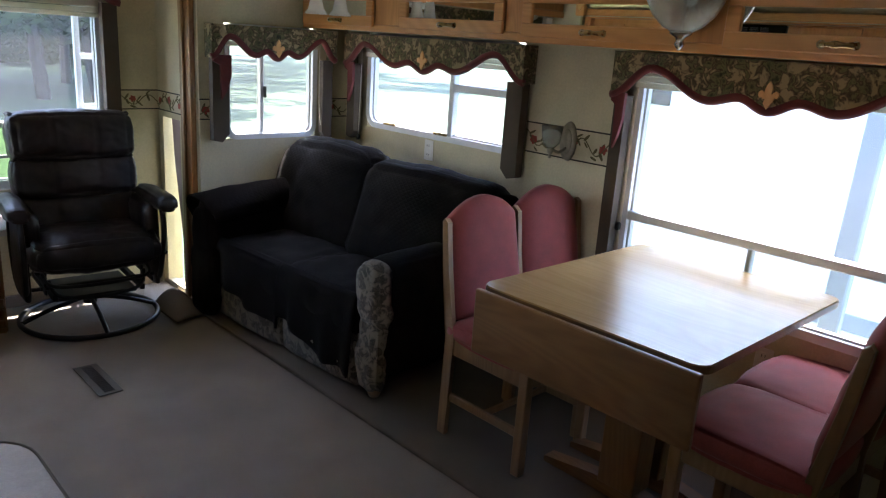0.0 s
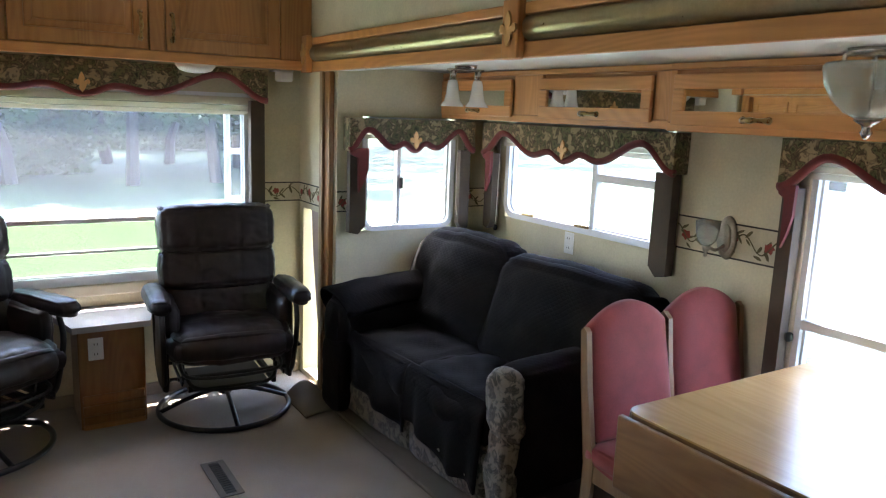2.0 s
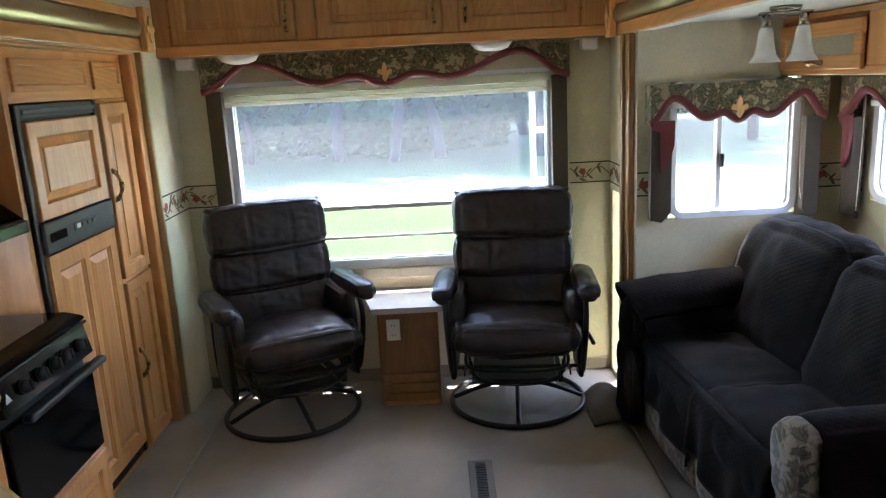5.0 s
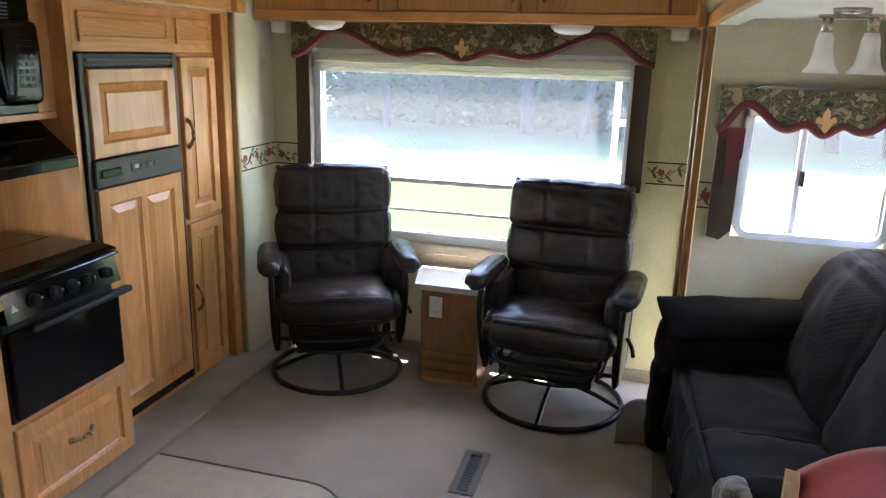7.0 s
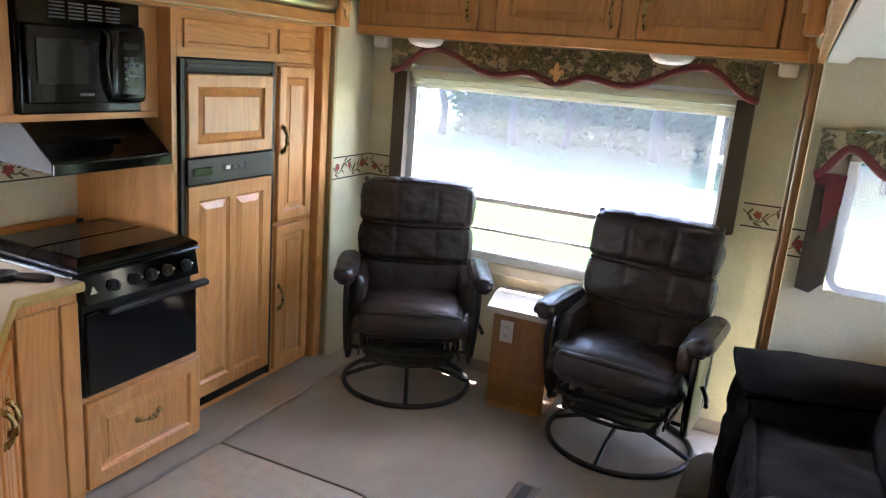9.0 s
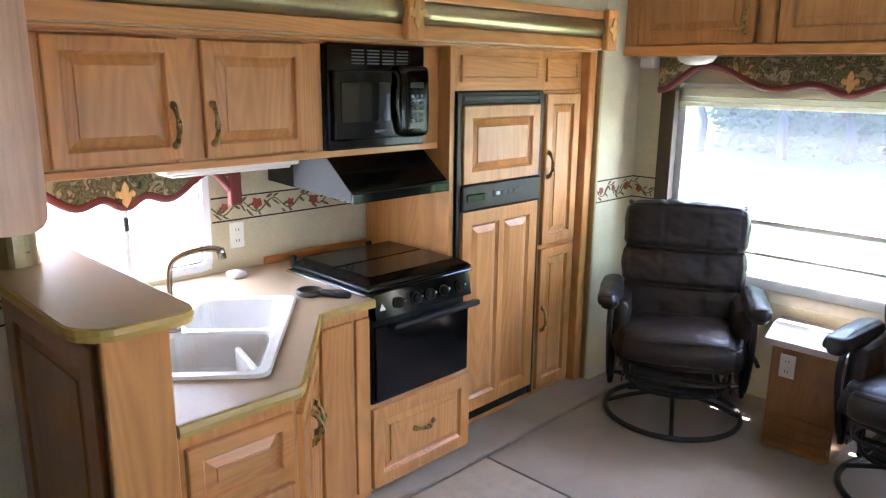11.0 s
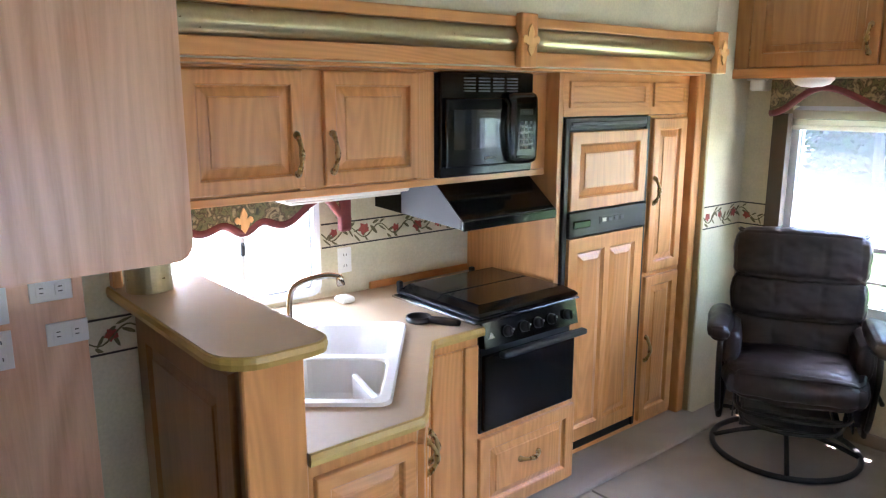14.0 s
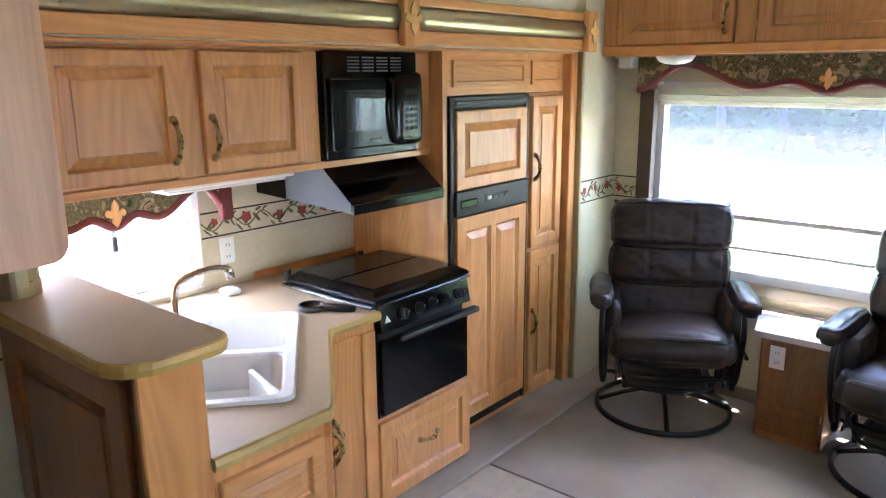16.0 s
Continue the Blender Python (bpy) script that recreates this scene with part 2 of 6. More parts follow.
HOOD_GREY = plain("matt_grey_enamel", (0.075, 0.078, 0.088), 0.75, var=0.06, bmp=0.03)
MEDAL = oak("carved_oak_medallion", "z", 1.1, dark=(0.55, 0.30, 0.09), light=(0.75, 0.45, 0.18))
CREAM = plain("cream_border_paper", (0.58, 0.51, 0.35), 0.75, var=0.12, scale=20.0, bmp=0.1)
LINE_DK = plain("dark_border_line", (0.035, 0.028, 0.02), 0.7, var=0.15)
PETAL = plain("russet_flower_print", (0.30, 0.055, 0.035), 0.75, var=0.3, scale=60.0)
LEAFPRINT = plain("olive_vine_print", (0.13, 0.105, 0.045), 0.75, var=0.3, scale=60.0)
MIRROR = plain("mirror_silver", (0.86, 0.87, 0.86), 0.015, metal=1.0, var=0.0, bmp=0.0)
RIBBED = glass_like("ribbed_milky_glass", (0.86, 0.90, 0.86), 0.22, 1.25)
RIBBED.node_tree.nodes["Principled BSDF"].inputs["Transmission Weight"].default_value = 0.82
FROST = plain("frosted_white_glass", (0.80, 0.79, 0.74), 0.25, var=0.04, bmp=0.03)
TINTED = glass_like("green_tinted_glass", (0.41, 0.51, 0.36), 0.0, 1.01)
PANE = glass_like("window_glass", (0.97, 0.98, 0.98), 0.0, 1.01)
GRASS = plain("mown_grass", (0.036, 0.062, 0.022), 0.9, var=0.4, scale=0.6, bmp=0.9, fine=12.0, dist=0.05)
LEAF = plain("tree_leaf", (0.032, 0.052, 0.020), 0.55, var=0.45, scale=0.9, bmp=0.0)
BARK = plain("grey_bark", (0.013, 0.011, 0.010), 0.9, var=0.35, scale=6.0, bmp=0.8, fine=40.0, dist=0.02)
TRAILER = plain("white_fibreglass", (0.78, 0.80, 0.82), 0.3, var=0.03, bmp=0.02)
TRAILER_TRIM = plain("grey_blue_trim", (0.25, 0.30, 0.37), 0.4, var=0.05)
SIDING = plain("pale_lilac_siding", (0.62, 0.60, 0.66), 0.7, var=0.05)
ROOF = plain("grey_shingle", (0.16, 0.15, 0.15), 0.9, var=0.2, bmp=0.6, fine=20.0, dist=0.01)

BLACK.node_tree.nodes["Principled BSDF"].inputs["Specular IOR Level"].default_value = 0.35
LEAF.node_tree.nodes["Principled BSDF"].inputs["Specular IOR Level"].default_value = 0.1
TABLE.node_tree.nodes["Principled BSDF"].inputs["Roughness"].default_value = 0.2
TABLE.node_tree.nodes["Principled BSDF"].inputs["Coat Weight"].default_value = 0.6
# pane glass with a small translucent share that lays pale haze over the view
HAZY, hz, hb = material("hazy_window_glass")
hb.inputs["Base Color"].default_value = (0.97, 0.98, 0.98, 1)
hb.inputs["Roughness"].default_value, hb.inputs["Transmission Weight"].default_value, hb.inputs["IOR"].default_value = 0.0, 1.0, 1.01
veil = node(hz, "BsdfTranslucent", Color=(0.95, 0.90, 0.87, 1))
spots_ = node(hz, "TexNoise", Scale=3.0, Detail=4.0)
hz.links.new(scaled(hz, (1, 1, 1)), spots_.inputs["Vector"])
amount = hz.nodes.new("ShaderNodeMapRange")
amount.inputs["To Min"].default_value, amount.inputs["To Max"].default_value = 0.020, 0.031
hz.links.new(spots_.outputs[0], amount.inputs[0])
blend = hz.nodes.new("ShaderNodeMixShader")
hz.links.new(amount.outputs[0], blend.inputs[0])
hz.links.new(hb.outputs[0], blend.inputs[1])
hz.links.new(veil.outputs[0], blend.inputs[2])
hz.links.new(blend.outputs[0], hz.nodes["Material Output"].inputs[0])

# ---------- mesh helpers ----------
ORIGIN = {}


def thing(name, at, label, category, group="", kind=""):
    """A top-level Empty at its base; its parts are given in world metres."""
    ob = new(name)
    ob.empty_display_size = 0.05
    ob.location = at
    ORIGIN[ob.name] = Vector(at)
    return tagged(ob, label, category, group, kind)


def part(name, bm, mat, parent=None, label="", smooth=False):
    bmesh.ops.recalc_face_normals(bm, faces=bm.faces)
    o = ORIGIN.get(parent.name, Vector()) if parent else Vector()
    if o.length:
        bmesh.ops.translate(bm, verts=bm.verts, vec=-o)
    me = bpy.data.meshes.new(name)
    bm.to_mesh(me)
    bm.free()
    if smooth:
        me.shade_smooth()
    me.materials.append(mat)
    ob = new(name, me)
    if parent:
        ob.parent = parent
        ORIGIN[ob.name] = o
    if label:
        ob["label"] = label
    return ob


def mesh():
    return bmesh.new()


def box(bm, lo, hi, bevel=0.0, seg=2, m=None):
    lo, hi = Vector(lo), Vector(hi)
    lo, hi = Vector(map(min, lo, hi)), Vector(map(max, lo, hi))
    r = bmesh.ops.create_cube(bm, size=1.0)
    vs = r["verts"]
    for v in vs:
        v.co = Vector([lo[i] + (v.co[i] + 0.5) * (hi[i] - lo[i]) for i in range(3)])
    if bevel:
        es = list({e for v in vs for e in v.link_edges})
        out = bmesh.ops.bevel(bm, geom=es, offset=min(bevel, 0.45 * min(hi - lo)), segments=seg, affect="EDGES", profile=0.5)
        vs = out["verts"]
    if m is not None:
        bmesh.ops.transform(bm, matrix=m, verts=list({v for v in vs}))
    return bm


def slab(lo, hi, bevel=0.003, seg=1):
    return box(mesh(), lo, hi, bevel, seg)


def rod(bm, a, b, r, n=10, r2=None):
    a, b = Vector(a), Vector(b)
    d = b - a
    m = Matrix.Translation((a + b) / 2) @ d.to_track_quat("Z", "Y").to_matrix().to_4x4()
    bmesh.ops.create_cone(bm, cap_ends=True, segments=n, radius1=r, radius2=r if r2 is None else r2, depth=d.length, matrix=m)
    return bm


def smooth_path(pts, steps=6):
    pts = [Vector(p) for p in pts]
    out = []
    for i in range(len(pts) - 1):
        p0, p1, p2, p3 = pts[max(i - 1, 0)], pts[i], pts[i + 1], pts[min(i + 2, len(pts) - 1)]
        for k in range(steps):
            t = k / steps
            out.append(0.5 * (2 * p1 + (p2 - p0) * t + (2 * p0 - 5 * p1 + 4 * p2 - p3) * t * t + (3 * p1 - p0 - 3 * p2 + p3) * t ** 3))
    return out + [pts[-1]]


def tube(bm, pts, r, n=8, closed=False, radii=None):
    pts = [Vector(p) for p in pts]
    rings, ref = [], None
    for i, p in enumerate(pts):
        a = pts[i - 1] if (i or closed) else p
        b = pts[(i + 1) % len(pts)] if (i < len(pts) - 1 or closed) else p
        d = (b - a).normalized()
        if ref is None:
            ref = d.orthogonal().normalized()
        ref = (ref - d * ref.dot(d)).normalized()
        q = d.cross(ref)
        rr = radii[i] if radii else r
        rings.append([bm.verts.new(p + rr * (math.cos(2 * math.pi * k / n) * ref + math.sin(2 * math.pi * k / n) * q)) for k in range(n)])
    last = len(rings) if closed else len(rings) - 1
    for i in range(last):
        u, v = rings[i], rings[(i + 1) % len(rings)]
        for k in range(n):
            bm.faces.new((u[k], u[(k + 1) % n], v[(k + 1) % n], v[k]))
    if not closed:
        bm.faces.new(rings[0])
        bm.faces.new(rings[-1])
    return bm


def lathe(bm, profile, m, n=24):
    """Turns (radius, height) pairs about the local z axis of m."""
    rings = []
    for r, h in profile:
        rings.append([bm.verts.new(m @ Vector((r * math.cos(2 * math.pi * k / n), r * math.sin(2 * math.pi * k / n), h))) for k in range(n)])
    for u, v in zip(rings, rings[1:]):
        for k in range(n):
            bm.faces.new((u[k], u[(k + 1) % n], v[(k + 1) % n], v[k]))
    if profile[0][0] > 1e-4:
        bm.faces.new(rings[0])
    if profile[-1][0] > 1e-4:
        bm.faces.new(rings[-1])
    bmesh.ops.remove_doubles(bm, verts=bm.verts, dist=1e-5)
    return bm


def prism(bm, outline, m, depth):
    """A flat outline in the local x, y of m, given depth along its z."""
    lo = [bm.verts.new(m @ Vector((x, y, 0))) for x, y in outline]
    hi = [bm.verts.new(m @ Vector((x, y, depth))) for x, y in outline]
    f1, f2 = bm.faces.new(lo), bm.faces.new(hi)
    n = len(lo)
    for i in range(n):
        bm.faces.new((lo[i], lo[(i + 1) % n], hi[(i + 1) % n], hi[i]))
    bmesh.ops.triangulate(bm, faces=[f1, f2])
    return bm


def soft(bm, lo, hi, r, n=12, puff=0.0, rough=0.0, freq=7.0, m=None, dents=()):
    """A stuffed box: rounded by r, swollen by puff, wrinkled by rough; dents are (axis, place, width, depth)."""
    lo, hi = Vector(lo), Vector(hi)
    c, half = (lo + hi) / 2, (hi - lo) / 2
    r = min(r, *half)
    inner = Vector([h - r for h in half])
    tmp = bmesh.new()
    bmesh.ops.create_cube(tmp, size=2.0)
    bmesh.ops.subdivide_edges(tmp, edges=tmp.edges, cuts=n, use_grid_fill=True)
    for v in tmp.verts:
        u = v.co.copy()
        p = Vector([u[i] * half[i] for i in range(3)])
        core = Vector([max(-inner[i], min(inner[i], p[i])) for i in range(3)])
        d = p - core
        nrm = d.normalized() if d.length > 1e-6 else Vector((0, 0, 1))
        q = core + nrm * r
        swell = 1.0
        for i in range(3):
            swell *= 1 - min(1, abs(u[i])) ** 2 * (0 if abs(nrm[i]) > 0.6 else 1)
        q += nrm * puff * swell
        for axis, place, width, depth in dents:
            q -= nrm * depth * math.exp(-((q[axis] - place) / width) ** 2)
        if rough:
            w = c + q
            q += nrm * rough * (noise.noise(w * freq) + 0.5 * noise.noise(w * freq * 2.3))
        v.co = c + q
    if m is not None:
        bmesh.ops.transform(tmp, matrix=m, verts=tmp.verts)
    me = bpy.data.meshes.new("tmp")
    tmp.to_mesh(me)
    tmp.free()
    bm.from_mesh(me)
    bpy.data.meshes.remove(me)
    return bm


def basis(origin, right, up):
    r, u = Vector(right).normalized(), Vector(up).normalized()
    n = r.cross(u)
    return Matrix(((r.x, u.x, n.x, origin[0]), (r.y, u.y, n.y, origin[1]), (r.z, u.z, n.z, origin[2]), (0, 0, 0, 1)))


def loft_rects(bm, m, rects):
    """Rectangles (x0, y0, x1, y1, height) joined one to the next, the last one filled."""
    prev = None
    for x0, y0, x1, y1, h in rects:
        ring = [bm.verts.new(m @ Vector(p)) for p in ((x0, y0, h), (x1, y0, h), (x1, y1, h), (x0, y1, h))]
        if prev:
            for k in range(4):
                bm.faces.new((prev[k], prev[(k + 1) % 4], ring[(k + 1) % 4], ring[k]))
        prev = ring
    bm.faces.new(prev)
    return bm


def raised_door(m, w, h, t=0.02, rail=0.055):
    """A framed door with a raised panel; m's origin is its lower left corner, its z points to the room."""
    bm = mesh()
    back = [bm.verts.new(m @ Vector(q)) for q in ((0, 0, 0), (w, 0, 0), (w, h, 0), (0, h, 0))]
    bm.faces.new(back)
    e = 0.005
    steps = [(0, 0), (0, t - e), (e * 0.4, t - e * 0.3), (e, t), (rail - 0.006, t), (rail - 0.002, t - 0.003), (rail, t - 0.012), (rail + 0.006, t - 0.0165), (rail + 0.034, t - 0.008), (rail + 0.035, t - 0.004), (rail + 0.038, t - 0.003)]
    loft_rects(bm, m, [(i, i, w - i, h - i, z) for i, z in steps])
    bmesh.ops.remove_doubles(bm, verts=bm.verts, dist=1e-6)
    return bm


def bow_handle(m, length):
    """An arched pull with flared ends, along the local y of m."""
    bm = mesh()
    pts, radii = [], []
    for k in range(13):
        s = k / 12
        pts.append(m @ Vector((0, (s - 0.5) * length, 0.004 + 0.028 * math.sin(math.pi * s) ** 0.8)))
        radii.append(0.0068 + 0.005 * abs(2 * s - 1) ** 3 + 0.005 * math.exp(-((s - 0.5) / 0.14) ** 2))
    tube(bm, pts, 0.005, 8, radii=radii)
    for s in (-0.5, 0.5):
        lathe(bm, [(0.014, 0.0), (0.013, 0.004), (0.006, 0.009)], m @ Matrix.Translation((0, s * length, 0)), 10)
    return bm


def fleur(bm, m, s, depth=0.008):
    """A plain carved lily shape of height s."""
    half = [(0, 0.5), (0.09, 0.36), (0.13, 0.22), (0.09, 0.06), (0.16, 0.10), (0.25, 0.17), (0.34, 0.12), (0.36, 0.0), (0.29, -0.09), (0.22, -0.05), (0.2, -0.12), (0.1, -0.12), (0.14, -0.26), (0.08, -0.36), (0, -0.46)]
    pts = [(x * s, y * s) for x, y in half] + [(-x * s, y * s) for x, y in reversed(half[1:-1])]
    prism(bm, pts, m, depth)
    return bm


def framed_hole(bm, m, w, h, t, holes):
    """A board w by h, t thick, with rectangular holes (x0, y0, x1, y1), as joined blocks."""
    xs = sorted({0, w, *[v for q in holes for v in (q[0], q[2])]})
    ys = sorted({0, h, *[v for q in holes for v in (q[1], q[3])]})
    for i in range(len(xs) - 1):
        for j in range(len(ys) - 1):
            cx, cy = (xs[i] + xs[i + 1]) / 2, (ys[j] + ys[j + 1]) / 2
            if any(q[0] < cx < q[2] and q[1] < cy < q[3] for q in holes):
                continue
            box(bm, (xs[i], ys[j], 0), (xs[i + 1], ys[j + 1], t), m=m)
    bmesh.ops.remove_doubles(bm, verts=bm.verts, dist=1e-5)
    doubles = [f for f in bm.faces if len([g for g in f.verts[0].link_faces if set(g.verts) == set(f.verts)]) > 1]
    bmesh.ops.delete(bm, geom=doubles, context="FACES_ONLY")
    return bm


def structure(name, bm, mat, label, category="wall", parent=None):
    return tagged(part(name, bm, mat, parent), label, category, kind="structure")

# ---------- the shell ----------
REAR, RX, LX, BACK, KWALL, END = 4.66, 1.62, -0.68, 2.60, -1.34, 4.12
CEIL_Z, SLIDE_Z = 2.42, 1.86
UP = (0, 0, 1)


def rounded(w, h, r, n=5, inset=0.0):
    pts = []
    for cx, cy, a0 in ((w - r, h - r, 0), (r, h - r, 90), (r, r, 180), (w - r, r, 270)):
        for k in range(n + 1):
            a = radians(a0 + 90 * k / n)
            pts.append((cx + (r - inset) * math.cos(a), cy + (r - inset) * math.sin(a)))
    return pts


def ring_frame(bm, m, w, h, r, width, z0, z1):
    """A window surround with rounded corners."""
    rr = max(r, width + 0.004)
    o, i = rounded(w, h, rr), rounded(w, h, rr, inset=width)
    loops = []
    for pts, z in ((o, z0), (o, z1), (i, z1 - 0.004), (i, z0)):
        loops.append([bm.verts.new(m @ Vector((x, y, z))) for x, y in pts])
    n = len(o)
    for a in range(4):
        u, v = loops[a], loops[(a + 1) % 4]
        for k in range(n):
            bm.faces.new((u[k], u[(k + 1) % n], v[(k + 1) % n], v[k]))
    return bm


def pane(m, x0, y0, x1, y1, z, parent, mat=None):
    g = part("pane", box(mesh(), (x0, y0, z - 0.002), (x1, y1, z + 0.002), m=m), mat or HAZY, parent)
    g.visible_shadow = False
    return g


def window(name, m, w, h, label, r=0.06, frame_mat=None, width=0.035):
    win = thing(name, m.translation, label, "window", kind="structure")
    fm = frame_mat or ALU
    part("window_frame", ring_frame(mesh(), m, w, h, r, width, -0.05, 0.012), fm, win)
    part("inner_track", ring_frame(mesh(), m @ Matrix.Translation((width * 0.8, width * 0.8, 0)), w - width * 1.6, h - width * 1.6, r * 0.8, 0.016, -0.045, -0.012), ALU_GREY, win)
    return win


# floor and carpets
structure("floor", slab((-0.98, -1.0, -0.08), (1.72, 4.72, 0.0), 0), CARPET, "worn beige carpet with faint traffic stains", "floor")
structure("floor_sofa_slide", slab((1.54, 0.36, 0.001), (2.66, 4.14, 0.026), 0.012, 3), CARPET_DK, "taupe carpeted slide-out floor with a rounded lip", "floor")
structure("floor_kitchen_slide", slab((-1.40, 1.50, 0.001), (-0.50, 4.29, 0.024), 0.012, 3), CARPET, "beige carpeted lip along the kitchen slide-out", "floor")
bm = mesh()
pts = [(-0.49, -0.98), (0.42, -0.98)] + [(0.42 - 0.22 + 0.22 * math.cos(radians(a)), 3.22 - 0.22 + 0.22 * math.sin(radians(a))) for a in range(0, 91, 15)] + [(-0.49, 3.22)]
prism(bm, pts, Matrix.Translation((0, 0, 0.0005)), 0.004)
structure("floor_vinyl", bm, VINYL, "tan vinyl flooring sheet with a rounded corner", "floor")
bm = mesh()
edge = [(0.42, -0.9, 0.004)] + [(x, y, 0.004) for x, y in pts[1:]][1:]
tube(bm, [Vector(p) for p in edge], 0.006, 6)
structure("trim_floor_edge", bm, CARPET_DK, "dark bound edge where carpet meets vinyl", "trim")

# rear wall with its picture window opening
WL, WB, WR, WT = -0.43, 0.665, 1.33, 1.70
bm = framed_hole(mesh(), basis((-0.98, REAR, 0), (1, 0, 0), UP), 2.72, CEIL_Z, -0.07, [(WL + 0.98, WB, WR + 0.98, WT)])
structure("wall_rear", bm, WALLPAPER, "mottled beige wallpapered wall round the rear window")
# stub walls beside the slide-outs
structure("wall_left_stub", slab((LX - 0.06, 4.29, 0), (LX, REAR, CEIL_Z), 0), WALLPAPER, "mottled beige wallpapered wall end beside the pantry")
bm = framed_hole(mesh(), basis((RX, REAR, 0), (0, -1, 0), UP), REAR - 4.255, SLIDE_Z, -0.05, [(0.06, 0.03, 0.29, 1.045)])
structure("wall_right_stub", bm, WALLPAPER, "beige wall end with a daylight gap beside the slide-out")
bm = prism(mesh(), [(0.291, 0.032), (0.291, 1.043), (0.13, 1.043), (0.15, 0.80)], basis((RX, REAR, 0), (0, -1, 0), UP) @ Matrix.Translation((0, 0, -0.03)), 0.006)
structure("trim_seal_flap", bm, SEAL, "pale pink rubber seal flap hanging in the daylight gap", "trim")
# walls over the slide-outs
structure("wall_left_upper", slab((LX - 0.08, 1.405, 1.862), (LX, 4.288, CEIL_Z), 0), WALLPAPER, "mottled beige wall over the kitchen slide-out")
structure("wall_right_upper", slab((RX, -1.0, 1.875), (RX + 0.08, REAR - 0.002, CEIL_Z), 0), WALLPAPER, "mottled beige wall over the sofa slide-out")
# near walls that close the place
structure("wall_left_near", slab((-0.98, -1.0, 0), (-0.92, 1.44, CEIL_Z), 0), WALLPAPER, "mottled beige wallpapered wall beside the entry")
# never in view; dark so that little light bounces back into the room
structure("wall_front", slab((-0.98, -1.06, 0), (1.72, -1.0, CEIL_Z), 0), OAK_BROWN_SHADE, "unseen front wall, kept dark to cut bounced light")
structure("wall_right_near", slab((RX, -1.0, 0), (RX + 0.08, 0.42, 1.872), 0), WALLPAPER, "mottled beige wall in front of the slide-out")
structure("ceiling", slab((-0.98, -1.06, CEIL_Z), (1.72, 4.74, CEIL_Z + 0.06), 0), CEIL, "white vinyl ceiling", "ceiling")
# sofa slide-out box
SW = (1.77, 0.965, 2.37, 1.60)
bm = framed_hole(mesh(), basis((RX, END, 0), (1, 0, 0), UP), BACK - RX, SLIDE_Z, -0.05, [(SW[0] - RX, SW[1], SW[2] - RX, SW[3])])
structure("wall_slide_end", bm, WALLPAPER, "mottled beige slide-out end wall with a small window")
bm = framed_hole(mesh(), basis((BACK, END + 0.05, 0), (0, -1, 0), UP), END + 0.05 - 0.36, SLIDE_Z, -0.06,
                 [(END + 0.05 - 3.90, 1.05, END + 0.05 - 2.68, 1.60), (END + 0.05 - 2.03, 0.59, END + 0.05 - 0.84, 1.56)])
structure("wall_slide_back", bm, WALLPAPER, "mottled beige slide-out wall with two wide windows")
structure("wall_slide_near", slab((RX, 0.30, 0), (BACK + 0.06, 0.36, SLIDE_Z), 0), WALLPAPER, "beige near end wall of the slide-out")
structure("ceiling_slide", slab((RX + 0.004, 0.30, SLIDE_Z), (BACK + 0.06, END + 0.05, SLIDE_Z + 0.05), 0), CEIL, "white slide-out ceiling", "ceiling")
# kitchen slide-out box
bm = framed_hole(mesh(), basis((KWALL, 1.46, 0), (0, 1, 0), UP), 4.29 - 1.46, SLIDE_Z, -0.06, [(0.04, 0.90, 0.89, 1.36)])
structure("wall_kitchen_back", bm, WALLPAPER, "cream kitchen wall with a window over the sink")
structure("wall_kitchen_near", slab((KWALL - 0.06, 1.40, 0), (-0.93, 1.46, SLIDE_Z), 0), WALLPAPER, "beige end wall of the kitchen slide-out")
structure("wall_kitchen_far", slab((KWALL - 0.06, 4.29, 0), (LX - 0.062, 4.34, SLIDE_Z), 0), WALLPAPER, "beige far end wall of the kitchen slide-out")
structure("ceiling_kitchen", slab((KWALL - 0.06, 1.40, SLIDE_Z), (LX - 0.085, 4.34, SLIDE_Z + 0.05), 0), CEIL, "white kitchen slide-out ceiling", "ceiling")

# rear window: one wide pane over two narrow sashes
m = basis((WL, REAR, WB), (1, 0, 0), UP)
W, H = WR - WL, WT - WB
win = window("window_1", m, W, H, "wide rear window with two low sliding sashes", r=0.04, width=0.05)
zb = 1.01 - WB
part("rail", box(mesh(), (0.04, zb - 0.016, -0.045), (W - 0.04, zb + 0.014, 0.004), 0.004, 1, m), ALU_GREY, win, "grey aluminium rail")
part("rail", box(mesh(), (0.04, 0.838 - WB - 0.008, -0.04), (W - 0.04, 0.838 - WB + 0.008, -0.01), 0.003, 1, m), ALU_GREY, win, "thin grey sash bar")
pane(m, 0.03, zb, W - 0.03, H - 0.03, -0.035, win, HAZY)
pane(m, 0.03, 0.03, W - 0.03, zb - 0.02, -0.03, win, TINTED)
part("window_sill", box(mesh(), (-0.02, -0.06, -0.005), (W + 0.02, 0.002, 0.03), 0.008, 2, m), SHADE_FAB, win, "cream sill board")
sh = thing("pleated_shade", m @ Vector((W / 2, H - 0.1, 0.0)), "ivory pleated blind drawn up above the rear window", "blind")
for nm, y0, y1, zz in (("headrail", 0.955, 1.0, 0.030), ("pleats", 0.925, 0.955, 0.022), ("bottom_rail", 0.90, 0.926, 0.034)):
    part(nm, box(mesh(), (0.01, H - 1.0 + y0 - 0.02, 0.004), (W - 0.01, H - 1.0 + y1 - 0.022, zz), 0.006, 2, m), SHADE_FAB, sh)

